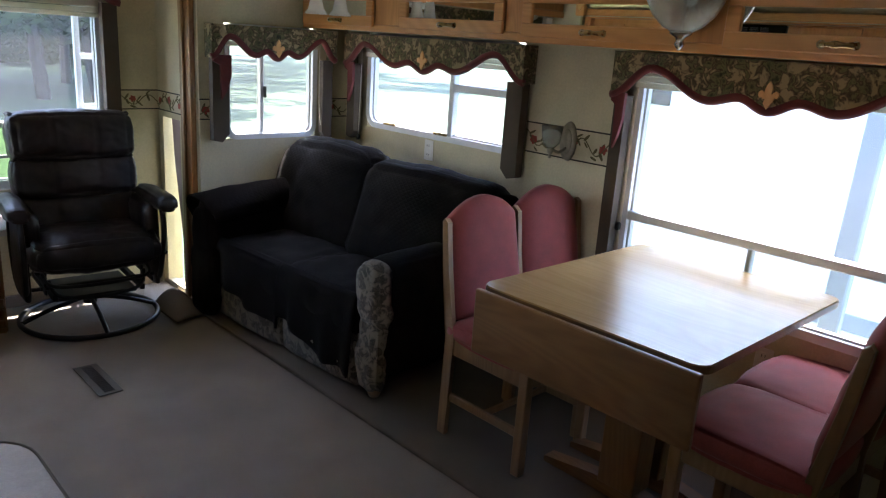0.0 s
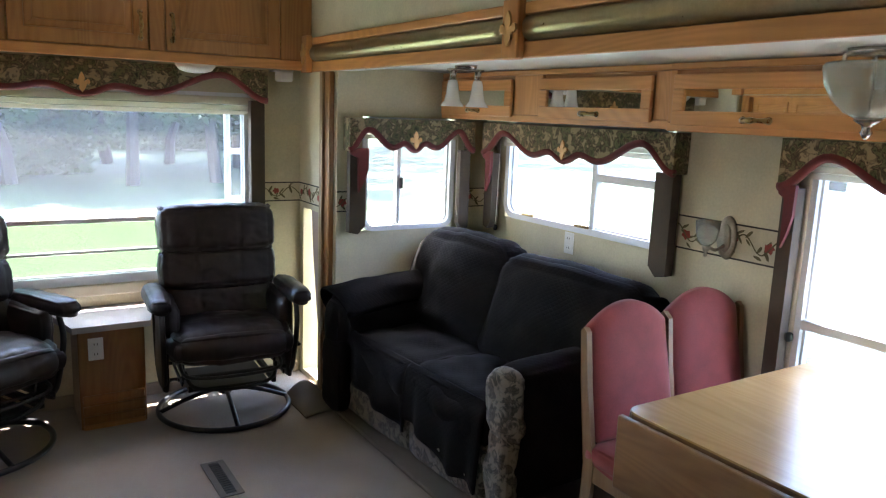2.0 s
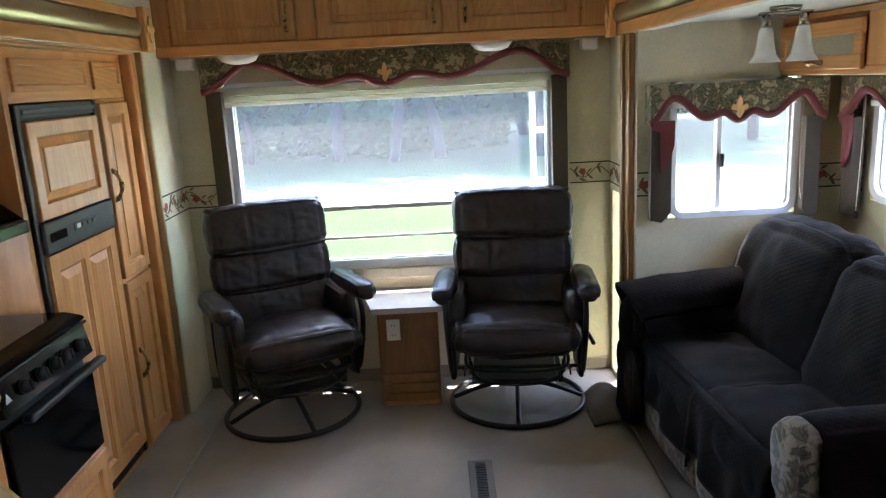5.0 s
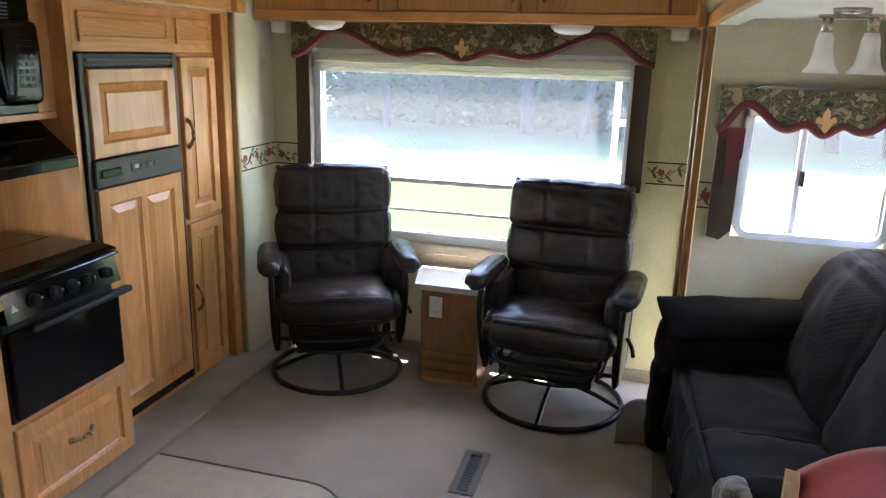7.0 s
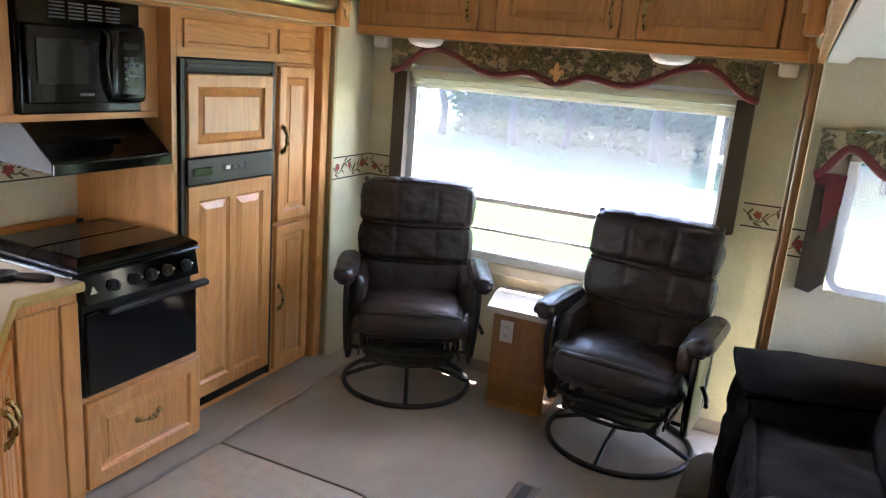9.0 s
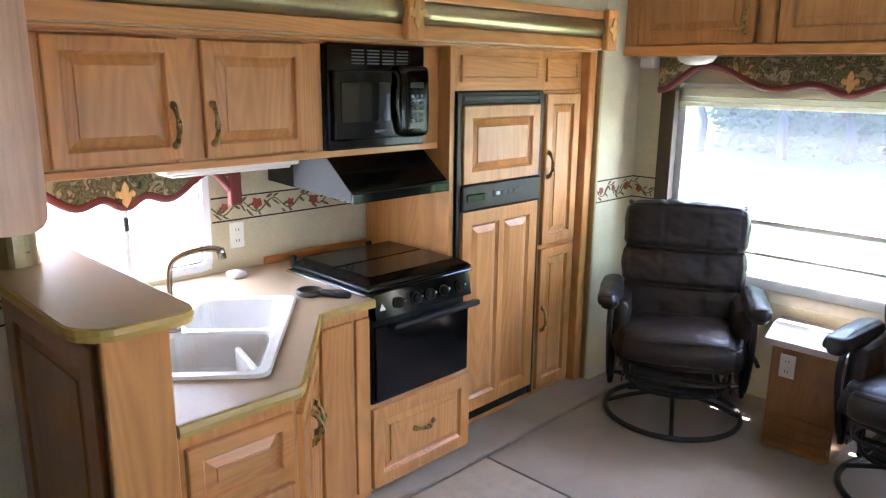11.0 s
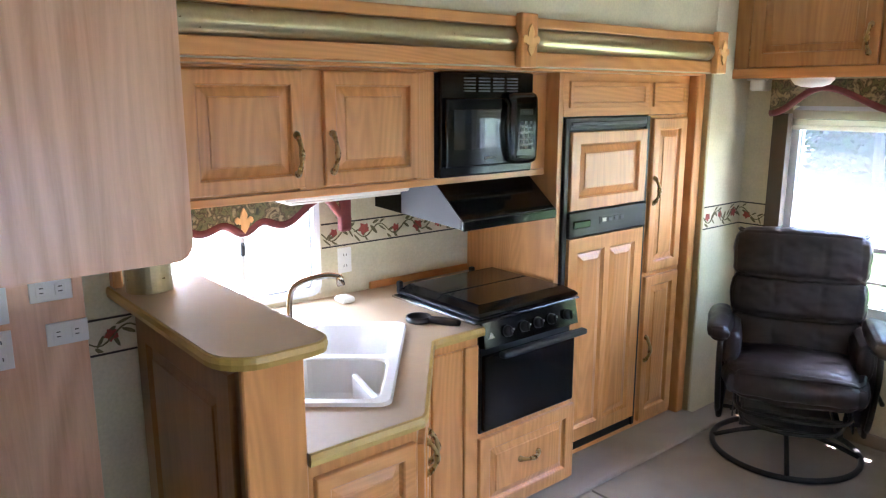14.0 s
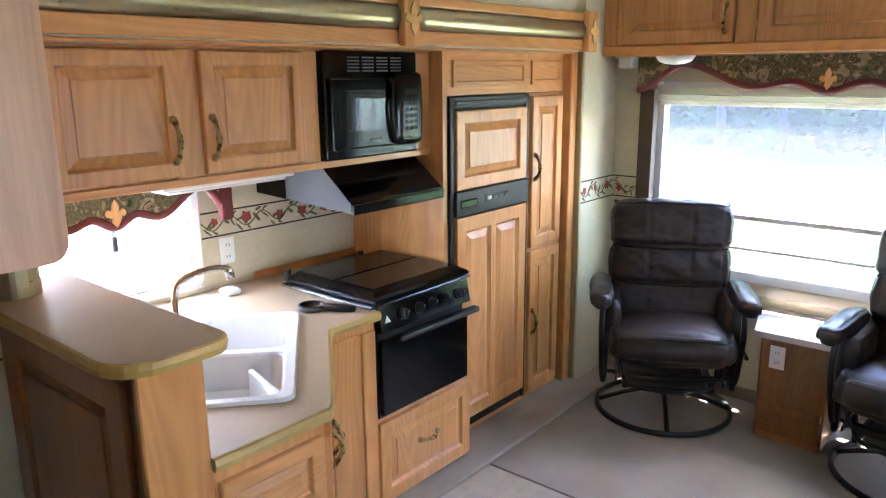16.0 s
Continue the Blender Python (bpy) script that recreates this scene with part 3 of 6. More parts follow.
# small window in the slide-out end wall
m = basis((SW[0], END, SW[1]), (1, 0, 0), UP)
W, H = SW[2] - SW[0], SW[3] - SW[1]
win = window("window_2", m, W, H, "small sliding window with rounded white frame", r=0.07, width=0.03)
part("mullion", box(mesh(), (0.222, 0.03, -0.045), (0.248, H - 0.03, -0.004), 0.004, 1, m), ALU, win)
part("latch", box(mesh(), (0.236, 0.235, -0.004), (0.256, 0.30, 0.014), 0.004, 1, m), BLACK_MATT, win, "small black latch")
pane(m, 0.025, 0.025, W - 0.025, H - 0.025, -0.03, win)
sh = thing("pleated_shade", (2.07, END, 1.5), "ivory pleated blind drawn up above the small window", "blind")
for k in range(4):
    part("pleat", box(mesh(), (0.0, H - 0.035 - 0.028 * k, 0.014), (W, H - 0.01 - 0.028 * k, 0.030 - 0.003 * (k % 2)), 0.005, 2, m), SHADE_FAB, sh)

# sofa window
m = basis((BACK, 3.90, 1.05), (0, -1, 0), UP)
W, H = 1.22, 0.55
win = window("window_3", m, W, H, "wide white-framed window with a sliding sash above the sofa", r=0.09, width=0.032)
part("mullion", box(mesh(), (0.71, 0.03, -0.045), (0.745, H - 0.03, 0.0), 0.004, 1, m), ALU, win)
part("sash_rail", box(mesh(), (0.74, 0.275, -0.045), (W - 0.03, 0.315, -0.002), 0.004, 1, m), ALU, win)
for x in (0.18, 0.62):
    part("catch", box(mesh(), (x, 0.03, 0.0), (x + 0.10, 0.046, 0.02), 0.005, 2, m), BRASS, win, "small brown catch")
pane(m, 0.025, 0.025, W - 0.025, H - 0.025, -0.03, win)
sh = thing("pleated_shade", (BACK, 3.3, 1.5), "ivory pleated blind drawn up above the sofa window", "blind")
for k in range(5):
    part("pleat", box(mesh(), (0.0, H - 0.035 - 0.026 * k, 0.014), (W, H - 0.01 - 0.026 * k, 0.032 - 0.003 * (k % 2)), 0.005, 2, m), SHADE_FAB, sh)

# blind cords hanging in the corner of the slide-out
cord = thing("blind_cord", (2.37, END, 0.98), "thin cream blind cord hanging beside the small window", "cord")
part("string", tube(mesh(), smooth_path([(2.365, END - 0.045, 1.52), (2.362, END - 0.045, 1.28), (2.366, END - 0.05, 1.09), (2.385, END - 0.055, 1.01), (2.41, END - 0.05, 0.975)]), 0.0022, 6), SHADE_FAB, cord, "", True)
part("tassel", lathe(mesh(), [(0.0, 0.012), (0.004, 0.010), (0.008, -0.012), (0.006, -0.02), (0.0, -0.021)], Matrix.Translation((2.413, END - 0.05, 0.968)), 12), WHITE, cord, "small plastic tassel", True)
cord = thing("blind_cord", (BACK - 0.05, 3.93, 0.98), "thin cream blind cord with a dark toggle beside the sofa window", "cord")
part("string", tube(mesh(), smooth_path([(BACK - 0.05, 3.905, 1.52), (BACK - 0.05, 3.91, 1.25), (BACK - 0.052, 3.915, 1.0)]), 0.0022, 6), SHADE_FAB, cord, "", True)
part("toggle", lathe(mesh(), [(0.0, 0.014), (0.010, 0.012), (0.013, -0.006), (0.009, -0.02), (0.0, -0.021)], Matrix.Translation((BACK - 0.052, 3.915, 0.985)), 12), BLACK_MATT, cord, "black plastic toggle", True)

# dinette window
m = basis((BACK, 2.03, 0.59), (0, -1, 0), UP)
W, H = 1.19, 0.97
win = window("window_4", m, W, H, "large white-framed dinette window with a low opening sash", r=0.05, width=0.035)
part("rail", box(mesh(), (0.03, 0.285, -0.045), (W - 0.03, 0.325, 0.006), 0.005, 1, m), ALU, win)
part("mullion", box(mesh(), (0.585, 0.03, -0.04), (0.605, 0.29, -0.005), 0.003, 1, m), ALU_GREY, win)
part("inner_jamb", box(mesh(), (-0.028, -0.02, 0.0), (0.012, H - 0.01, 0.02), 0.004, 1, m), SHADE_FAB, win, "cream side jamb")
part("latch", box(mesh(), (0.0, 0.235, 0.02), (0.022, 0.27, 0.045), 0.005, 1, m), BLACK_MATT, win, "black crank latch")
pane(m, 0.025, 0.025, W - 0.025, H - 0.025, -0.03, win)
sh = thing("pleated_shade", (BACK, 1.43, 1.5), "ivory pleated blind drawn up above the dinette window", "blind")
for k in range(4):
    part("pleat", box(mesh(), (0.0, H - 0.035 - 0.026 * k, 0.014), (W, H - 0.01 - 0.026 * k, 0.032 - 0.003 * (k % 2)), 0.005, 2, m), SHADE_FAB, sh)

# sink window
m = basis((KWALL, 1.50, 0.90), (0, 1, 0), UP)
W, H = 0.85, 0.46
win = window("window_5", m, W, H, "white-framed sliding window above the sink", r=0.05, width=0.03)
part("mullion", box(mesh(), (0.488, 0.03, -0.045), (0.512, H - 0.03, -0.002), 0.004, 1, m), ALU_GREY, win)
part("latch", box(mesh(), (0.488, 0.22, -0.002), (0.508, 0.275, 0.012), 0.004, 1, m), BLACK_MATT, win, "small black latch")
pane(m, 0.025, 0.025, W - 0.025, H - 0.025, -0.03, win)

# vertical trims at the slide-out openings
structure("trim_post_sofa", slab((1.585, 4.150, 0.03), (1.618, 4.252, 1.83), 0.008, 2), OAK_BROWN_SHADE, "oak upright trim at the slide-out opening", "trim")
structure("trim_cap_sofa", slab((1.568, 4.205, 0.03), (1.5845, 4.245, 1.83), 0.006, 2), CHAIRWOOD, "narrow oak bead on the slide-out upright", "trim")
structure("trim_post_kitchen", slab((-0.775, 4.195, 0.026), (-0.70, 4.262, 1.862), 0.008, 2), OAK["z"], "oak upright trim beside the pantry", "trim")
structure("trim_gold_strip", slab((-0.72, 4.264, 0.026), (-0.672, 4.286, 1.862), 0.004, 1), ROLL, "narrow olive and gold seal strip beside the pantry", "trim")
structure("baseboard_rear", slab((-0.67, REAR - 0.018, 0.001), (1.60, REAR - 0.001, 0.07), 0.004), CARPET, "carpeted skirting under the rear window", "baseboard")


# wallpaper border bands with printed vines
def border(name, m, length, z0, z1, seed):
    rnd = random.Random(seed)
    b = thing(name, m @ Vector((length / 2, z0, 0)), "cream wallpaper border with russet flowers and dark edge lines", "border", kind="structure")
    part("paper", box(mesh(), (0, z0, 0.001), (length, z1, 0.003), m=m), CREAM, b)
    for za, zc in ((z0, z0 + 0.007), (z1 - 0.007, z1)):
        part("edge_line", box(mesh(), (0, za, 0.0032), (length, zc, 0.0042), m=m), LINE_DK, b)
    mid, amp = (z0 + z1) / 2, (z1 - z0) * 0.24
    vine, leaf, flower = mesh(), mesh(), mesh()
    n = max(6, int(length / 0.012))
    line = [(length * k / n, mid + amp * math.sin(k * 0.45 + seed)) for k in range(n + 1)]
    tube(vine, [m @ Vector((x, y, 0.0042)) for x, y in line], 0.0032, 4)
    x = 0.03
    while x < length - 0.02:
        y = mid + amp * math.sin(x / length * n * 0.45 + seed)
        for s in (-1, 1):
            a = rnd.uniform(0.3, 1.2) * s
            cx, cy = x + rnd.uniform(-0.01, 0.01), y + s * rnd.uniform(0.012, 0.022)
            l, wd = rnd.uniform(0.016, 0.028), rnd.uniform(0.004, 0.008)
            pts_ = [(cx + l * math.cos(a) * math.cos(q) - wd * math.sin(a) * math.sin(q), cy + l * math.sin(a) * math.cos(q) + wd * math.cos(a) * math.sin(q)) for q in [k * math.pi / 4 for k in range(8)]]
            pts_ = [(min(max(px, 0.002), length - 0.002), min(max(py, z0 + 0.01), z1 - 0.01)) for px, py in pts_]
            prism(leaf, pts_, m @ Matrix.Translation((0, 0, 0.0034)), 0.001)
        x += rnd.uniform(0.034, 0.055)
    x = rnd.uniform(0.03, 0.07)
    while x < length - 0.02:
        r0 = rnd.uniform(0.020, 0.031)
        y = mid + rnd.uniform(-0.4, 0.4) * amp
        pts_ = []
        for k in range(15):
            a = 2 * math.pi * k / 15
            rr = r0 * (0.8 + 0.22 * math.cos(5 * a + x * 40))
            pts_.append((min(max(x + rr * math.cos(a), 0.002), length - 0.002), y + rr * math.sin(a)))
        prism(flower, pts_, m @ Matrix.Translation((0, 0, 0.0036)), 0.0016)
        x += rnd.uniform(0.11, 0.19)
    part("vine", vine, LEAFPRINT, b)
    part("leaf_print", leaf, LEAFPRINT, b)
    part("flower_print", flower, PETAL, b)
    return b


B0, B1 = 1.06, 1.185
border("border_rear_left", basis((LX, REAR, 0), (1, 0, 0), UP), WL - 0.075 - LX, B0 - 0.01, B1 - 0.01, 1)
border("border_rear_right", basis((WR + 0.07, REAR, 0), (1, 0, 0), UP), RX - WR - 0.07, B0 + 0.02, B1 + 0.01, 2)
border("border_left_stub", basis((LX, 4.292, 0), (0, 1, 0), UP), REAR - 4.292, B0 - 0.01, B1 - 0.01, 3)
border("border_right_stub", basis((RX, REAR, 0), (0, -1, 0), UP), REAR - 4.255, B0 + 0.02, B1 + 0.01, 4)
border("border_slide_end_a", basis((RX, END, 0), (1, 0, 0), UP), 0.09, B0 + 0.02, B1 + 0.01, 5)
border("border_slide_end_b", basis((2.43, END, 0), (1, 0, 0), UP), 0.17, B0 + 0.02, B1 + 0.01, 6)
border("border_slide_back_a", basis((BACK, END, 0), (0, -1, 0), UP), 0.16, B0 + 0.02, B1 + 0.01, 7)
border("border_slide_back_b", basis((BACK, 2.62, 0), (0, -1, 0), UP), 0.50, 1.085, 1.235, 8)
border("border_kitchen", basis((KWALL, 2.36, 0), (0, 1, 0), UP), 0.83, 1.10, 1.21, 9)
border("border_entry", basis((-0.92, 1.298, 0), (0, 1, 0), UP), 0.14, 0.97, 1.089, 10)

# ---------- outside ----------
bm = mesh()
bmesh.ops.create_grid(bm, x_segments=2, y_segments=2, size=400.0, matrix=Matrix.Translation((0, 0, -0.95)))
structure("ground", bm, GRASS, "sunlit mown grass with tree shade", "ground")


def leafy(bm, centre, radius, count, size, rnd):
    for _ in range(count):
        d = Vector((rnd.gauss(0, 1), rnd.gauss(0, 1), rnd.gauss(0, 0.8))).normalized() * radius * rnd.uniform(0.55, 1.0)
        p = Vector(centre) + d
        u = Vector((rnd.uniform(-1, 1), rnd.uniform(-1, 1), rnd.uniform(-0.5, 0.5))).normalized()
        w = u.orthogonal().normalized()
        s = size * rnd.uniform(0.6, 1.3)
        vs = [bm.verts.new(p + q) for q in (-u * s, w * s * 0.5, u * s, -w * s * 0.5)]
        bm.faces.new(vs)


def tree(seed, height):
    rnd = random.Random(seed)
    t = thing("tree", (0, 0, 0), "broad leafy tree standing in mown grass", "tree", group="trees behind the trailer")
    bm, crown = mesh(), mesh()
    pts = [Vector((rnd.uniform(-0.15, 0.15) * k, rnd.uniform(-0.15, 0.15) * k, height * k / 8)) for k in range(8)]
    tube(bm, pts, 0.2, 8, radii=[0.17 - 0.018 * k for k in range(8)])
    for k in range(11):
        base = pts[2 + k % 5] + Vector((0, 0, rnd.uniform(0, 0.5)))
        a = rnd.uniform(0, 6.28)
        tip = base + Vector((math.cos(a), math.sin(a), rnd.uniform(0.1, 0.8))) * height * rnd.uniform(0.18, 0.32)
        tube(bm, [base, (base + tip) / 2 + Vector((0, 0, 0.15)), tip], 0.06, 5, radii=[0.08, 0.05, 0.02])
        leafy(crown, tip, height * rnd.uniform(0.10, 0.17), 210, 0.19, rnd)
        leafy(crown, (base + tip) / 2, height * 0.12, 120, 0.18, rnd)
    leafy(crown, pts[-1], height * 0.16, 260, 0.19, rnd)
    part("trunk", bm, BARK, t)
    part("crown", crown, LEAF, t)
    return t


trees = [tree(3, 9.0), tree(5, 7.5), tree(8, 6.0)]
rnd = random.Random(21)
spots = [(-10.2 + 2.35 * k + rnd.uniform(-0.8, 0.8), 25.5 + rnd.uniform(-0.8, 1.8)) for k in range(10)] + [(-11 + 2.6 * k + rnd.uniform(-1, 1), 32.5 + rnd.uniform(-1.5, 3)) for k in range(9)] + [(14 + 5.5 * k, 56 + rnd.uniform(-4, 6)) for k in range(7)]
for k, (x, y) in enumerate(spots):
    place = pose(x, y, -0.95, 0, 0, rnd.uniform(0, 360))
    if k < 3:
        trees[k].matrix_basis = place
    else:
        copy_thing(trees[k % 3], place).scale = (rnd.uniform(1.15, 1.5),) * 3
bush = mesh()
for k in range(64):
    x = -10.6 + 0.42 * k
    top = 1.0 + 2.6 * abs(noise.noise(Vector((k * 0.31, 2.0, 0)))) + rnd.uniform(0, 0.9)
    for z in (-0.6, 0.1, 0.8, 1.6, 2.4, 3.2):
        if z < top:
            leafy(bush, (x + rnd.uniform(-0.3, 0.3), 28.5 + (15 if x > 3.2 else 0) + rnd.uniform(-0.9, 1.6), z + rnd.uniform(-0.2, 0.2)), rnd.uniform(0.7, 1.1), 95, 0.2, rnd)
structure("hedge", bush, LEAF, "dense shaded undergrowth along the edge of the lawn", "hedge")["kind"] = "stuff"
# leaf layer above the view, added to shade hedge and lawn, with gaps that let sun flecks through
crowns = mesh()
for k in range(125):
    leafy(crowns, (rnd.uniform(-11.5, 11.5), rnd.uniform(21.5, 33), rnd.uniform(5.6, 7.8)), rnd.uniform(1.2, 1.9), 95, 0.34, rnd)
for k in range(70):
    leafy(crowns, (rnd.uniform(2, 15), rnd.uniform(32, 46), rnd.uniform(6.5, 8.8)), rnd.uniform(1.4, 2.2), 95, 0.4, rnd)
for k in range(120):
    leafy(crowns, (rnd.uniform(10, 34), rnd.uniform(29, 50), rnd.uniform(7.0, 9.5)), rnd.uniform(1.5, 2.4), 95, 0.42, rnd)
structure("shade_canopy", crowns, LEAF, "unseen leafy crowns added to shade the undergrowth and lawn", "canopy")["kind"] = "stuff"

arm = thing("awning_arm", (3.3, 1.30, -0.95), "grey-blue metal awning support arm standing outside the window", "awning arm")
part("upright", box(mesh(), (-0.03, -0.045, -0.95), (0.03, 0.045, 2.3), 0.006, 1, pose(3.3, 1.31, 0, 1.2, 0, 0)), TRAILER_TRIM, arm)
part("strut", tube(mesh(), [(3.3, 1.33, 0.10), (3.32, 1.05, 0.52), (3.34, 0.75, 0.95)], 0.018, 8), TRAILER_TRIM, arm)

# ladder on the rear of the trailer
ld = thing("ladder", (1.38, 4.79, -0.2), "white aluminium ladder fixed outside beside the rear window", "ladder")
for x in (1.222, 1.53):
    part("side_rail", box(mesh(), (x - 0.016, 4.775, -0.2), (x + 0.016, 4.805, 2.5), 0.006, 2), ALU, ld)
    for z in (0.25, 2.3):
        part("bracket", slab((x - 0.012, 4.732, z), (x + 0.012, 4.774, z + 0.05), 0.003), ALU, ld)
for k in range(9):
    part("rung", box(mesh(), (1.239, 4.782, -0.05 + 0.28 * k), (1.513, 4.80, -0.018 + 0.28 * k), 0.005, 2), ALU, ld)

# neighbouring trailer, parked alongside
tr = thing("travel_trailer", (5.6, 0.5, -0.95), "white travel trailer with grey-blue trim parked alongside", "trailer")
part("body", box(mesh(), (4.5, -4.5, -0.35), (6.9, 3.7, 2.35), 0.12, 3), TRAILER, tr)
part("trim_band", slab((4.485, -4.3, 0.05), (4.5, 3.5, 0.16)), TRAILER_TRIM, tr, "grey-blue stripe")
part("window", slab((4.485, 2.95, 1.25), (4.5, 3.35, 1.65)), DARK_GLASS, tr, "dark tinted window")
for y in (-1.6, -0.8):
    bm = mesh()
    lathe(bm, [(0.0, -0.1), (0.30, -0.1), (0.34, -0.05), (0.34, 0.05), (0.30, 0.1), (0.0, 0.1)], pose(4.6, y, -0.61, 0, 90, 0), 20)
    part("wheel", bm, BLACK_MATT, tr, "black rubber wheel", True)

hs = thing("house", (-17.4, 34.0, -0.95), "pale lilac house with a grey roof behind the trees", "house")
part("wall", box(mesh(), (-21.4, 32.0, -0.95), (-13.4, 38.0, 2.6)), SIDING, hs)
bm = mesh()
prism(bm, [(-0.4, 0), (6.4, 0), (3.0, 2.2)], basis((-21.8, 32, 2.6), (0, 1, 0), UP), 8.8)
part("roof", bm, ROOF, hs)
for x in (-19.9, -17.6, -15.0):
    part("window", slab((x, 31.96, 0.5), (x + 1.0, 32.0, 1.8)), DARK_GLASS, hs)

# ---------- oak cabinetry helpers ----------


def door(parent, m, w, h, handle=None, grain="z", hand_mat=None, t=0.02, rail=0.055, name="door", wood=None):
    """handle: (x, y, length, 'v' or 'h') in the door's own plane."""
    d = part(name, raised_door(m, w, h, t, rail), (wood or OAK)[grain], parent)
    if handle:
        x, y, length, way = handle
        hm = m @ Matrix.Translation((x, y, t))
        if way == "h":
            hm = hm @ pose(0, 0, 0, 0, 0, 90)
        part("handle", bow_handle(hm, length), hand_mat or BRASS, d, "antique brass bow handle", True)
    return d


def hinge(parent, m, y):
    part("hinge", box(mesh(), (-0.008, y, 0.0), (0.0, y + 0.05, 0.014), 0.002, 1, m), BRASS, parent, "small brass hinge")


# rear overhead cabinet
cab = thing("overhead_cabinet", (0.45, REAR, 1.84), "honey oak overhead cabinet with three raised-panel doors", "cabinet")
# body, stiles and doors carry their backlit shade in the wood colour
part("body", slab((LX + 0.004, 4.492, 1.845), (RX - 0.004, REAR - 0.003, CEIL_Z - 0.003), 0.002), OAK_SHADED["x"], cab)
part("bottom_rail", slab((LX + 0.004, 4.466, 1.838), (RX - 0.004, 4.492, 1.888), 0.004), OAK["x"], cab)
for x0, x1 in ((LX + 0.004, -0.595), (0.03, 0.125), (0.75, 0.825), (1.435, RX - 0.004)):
    part("stile", slab((x0, 4.474, 1.889), (x1, 4.491, 2.40), 0.003), OAK_SHADED["z"], cab)
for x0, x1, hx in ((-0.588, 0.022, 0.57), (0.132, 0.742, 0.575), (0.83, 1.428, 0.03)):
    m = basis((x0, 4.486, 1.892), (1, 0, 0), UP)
    d = door(cab, m, x1 - x0, 0.46, (hx, 0.115, 0.125, "v"), rail=0.07, t=0.024, wood=OAK_SHADED)
    for y in (0.06, 0.36):
        hinge(d, m if hx > 0.3 else m @ Matrix.Translation((x1 - x0 + 0.008, 0, 0)), y)

# puck lights and small loudspeakers under it
for x in (-0.29, 0.99):
    p = thing("puck_light", (x, 4.44, 1.838), "white plastic dome light under the overhead cabinet", "light", group="lights under the rear cabinet")
    bm = mesh()
    lathe(bm, [(0.10, 0.0), (0.10, -0.012), (0.085, -0.03), (0.05, -0.042), (0.0, -0.046)], Matrix.Translation((x, 4.54, 1.837)) @ Matrix.Diagonal((1, 0.6, 1, 1)), 24)
    part("dome", bm, WHITE, p, "", True)
    bm = mesh()
    lathe(bm, [(0.104, 0.0), (0.104, -0.010), (0.099, -0.010), (0.099, 0.0)], Matrix.Translation((x, 4.54, 1.8375)) @ Matrix.Diagonal((1, 0.6, 1, 1)), 24)
    part("rim", bm, WHITE, p)
for x in (-0.57, 1.49):
    p = thing("loudspeaker", (x, 4.57, 1.838), "small white corner loudspeaker under the cabinet", "speaker", group="small rear speakers")
    part("case", box(mesh(), (x - 0.042, 4.53, 1.775), (x + 0.042, 4.62, 1.835), 0.014, 3), WHITE, p)
    part("bracket", slab((x - 0.07, 4.55, 1.828), (x + 0.05, 4.62, 1.8375), 0.003), WHITE, p)

# ---------- valances ----------


def scallop(w, drop, lift, n=64):
    """Lower edge of a shaped valance: a middle lobe between two notches and lesser lobes, then a tall arch to each end."""
    keys = ((0.0, 1.0), (0.17, 0.66), (0.34, 0.86), (0.73, 0.0), (1.0, 1.0))
    pts = []
    for k in range(n + 1):
        s = abs(2 * k / n - 1)
        for (a, ya), (b, yb) in zip(keys, keys[1:]):
            if a <= s <= b:
                y = drop * (ya + (yb - ya) * (0.5 - 0.5 * math.cos(math.pi * (s - a) / (b - a))))
                break
        pts.append((w * k / n, lift + drop - y))
    return pts


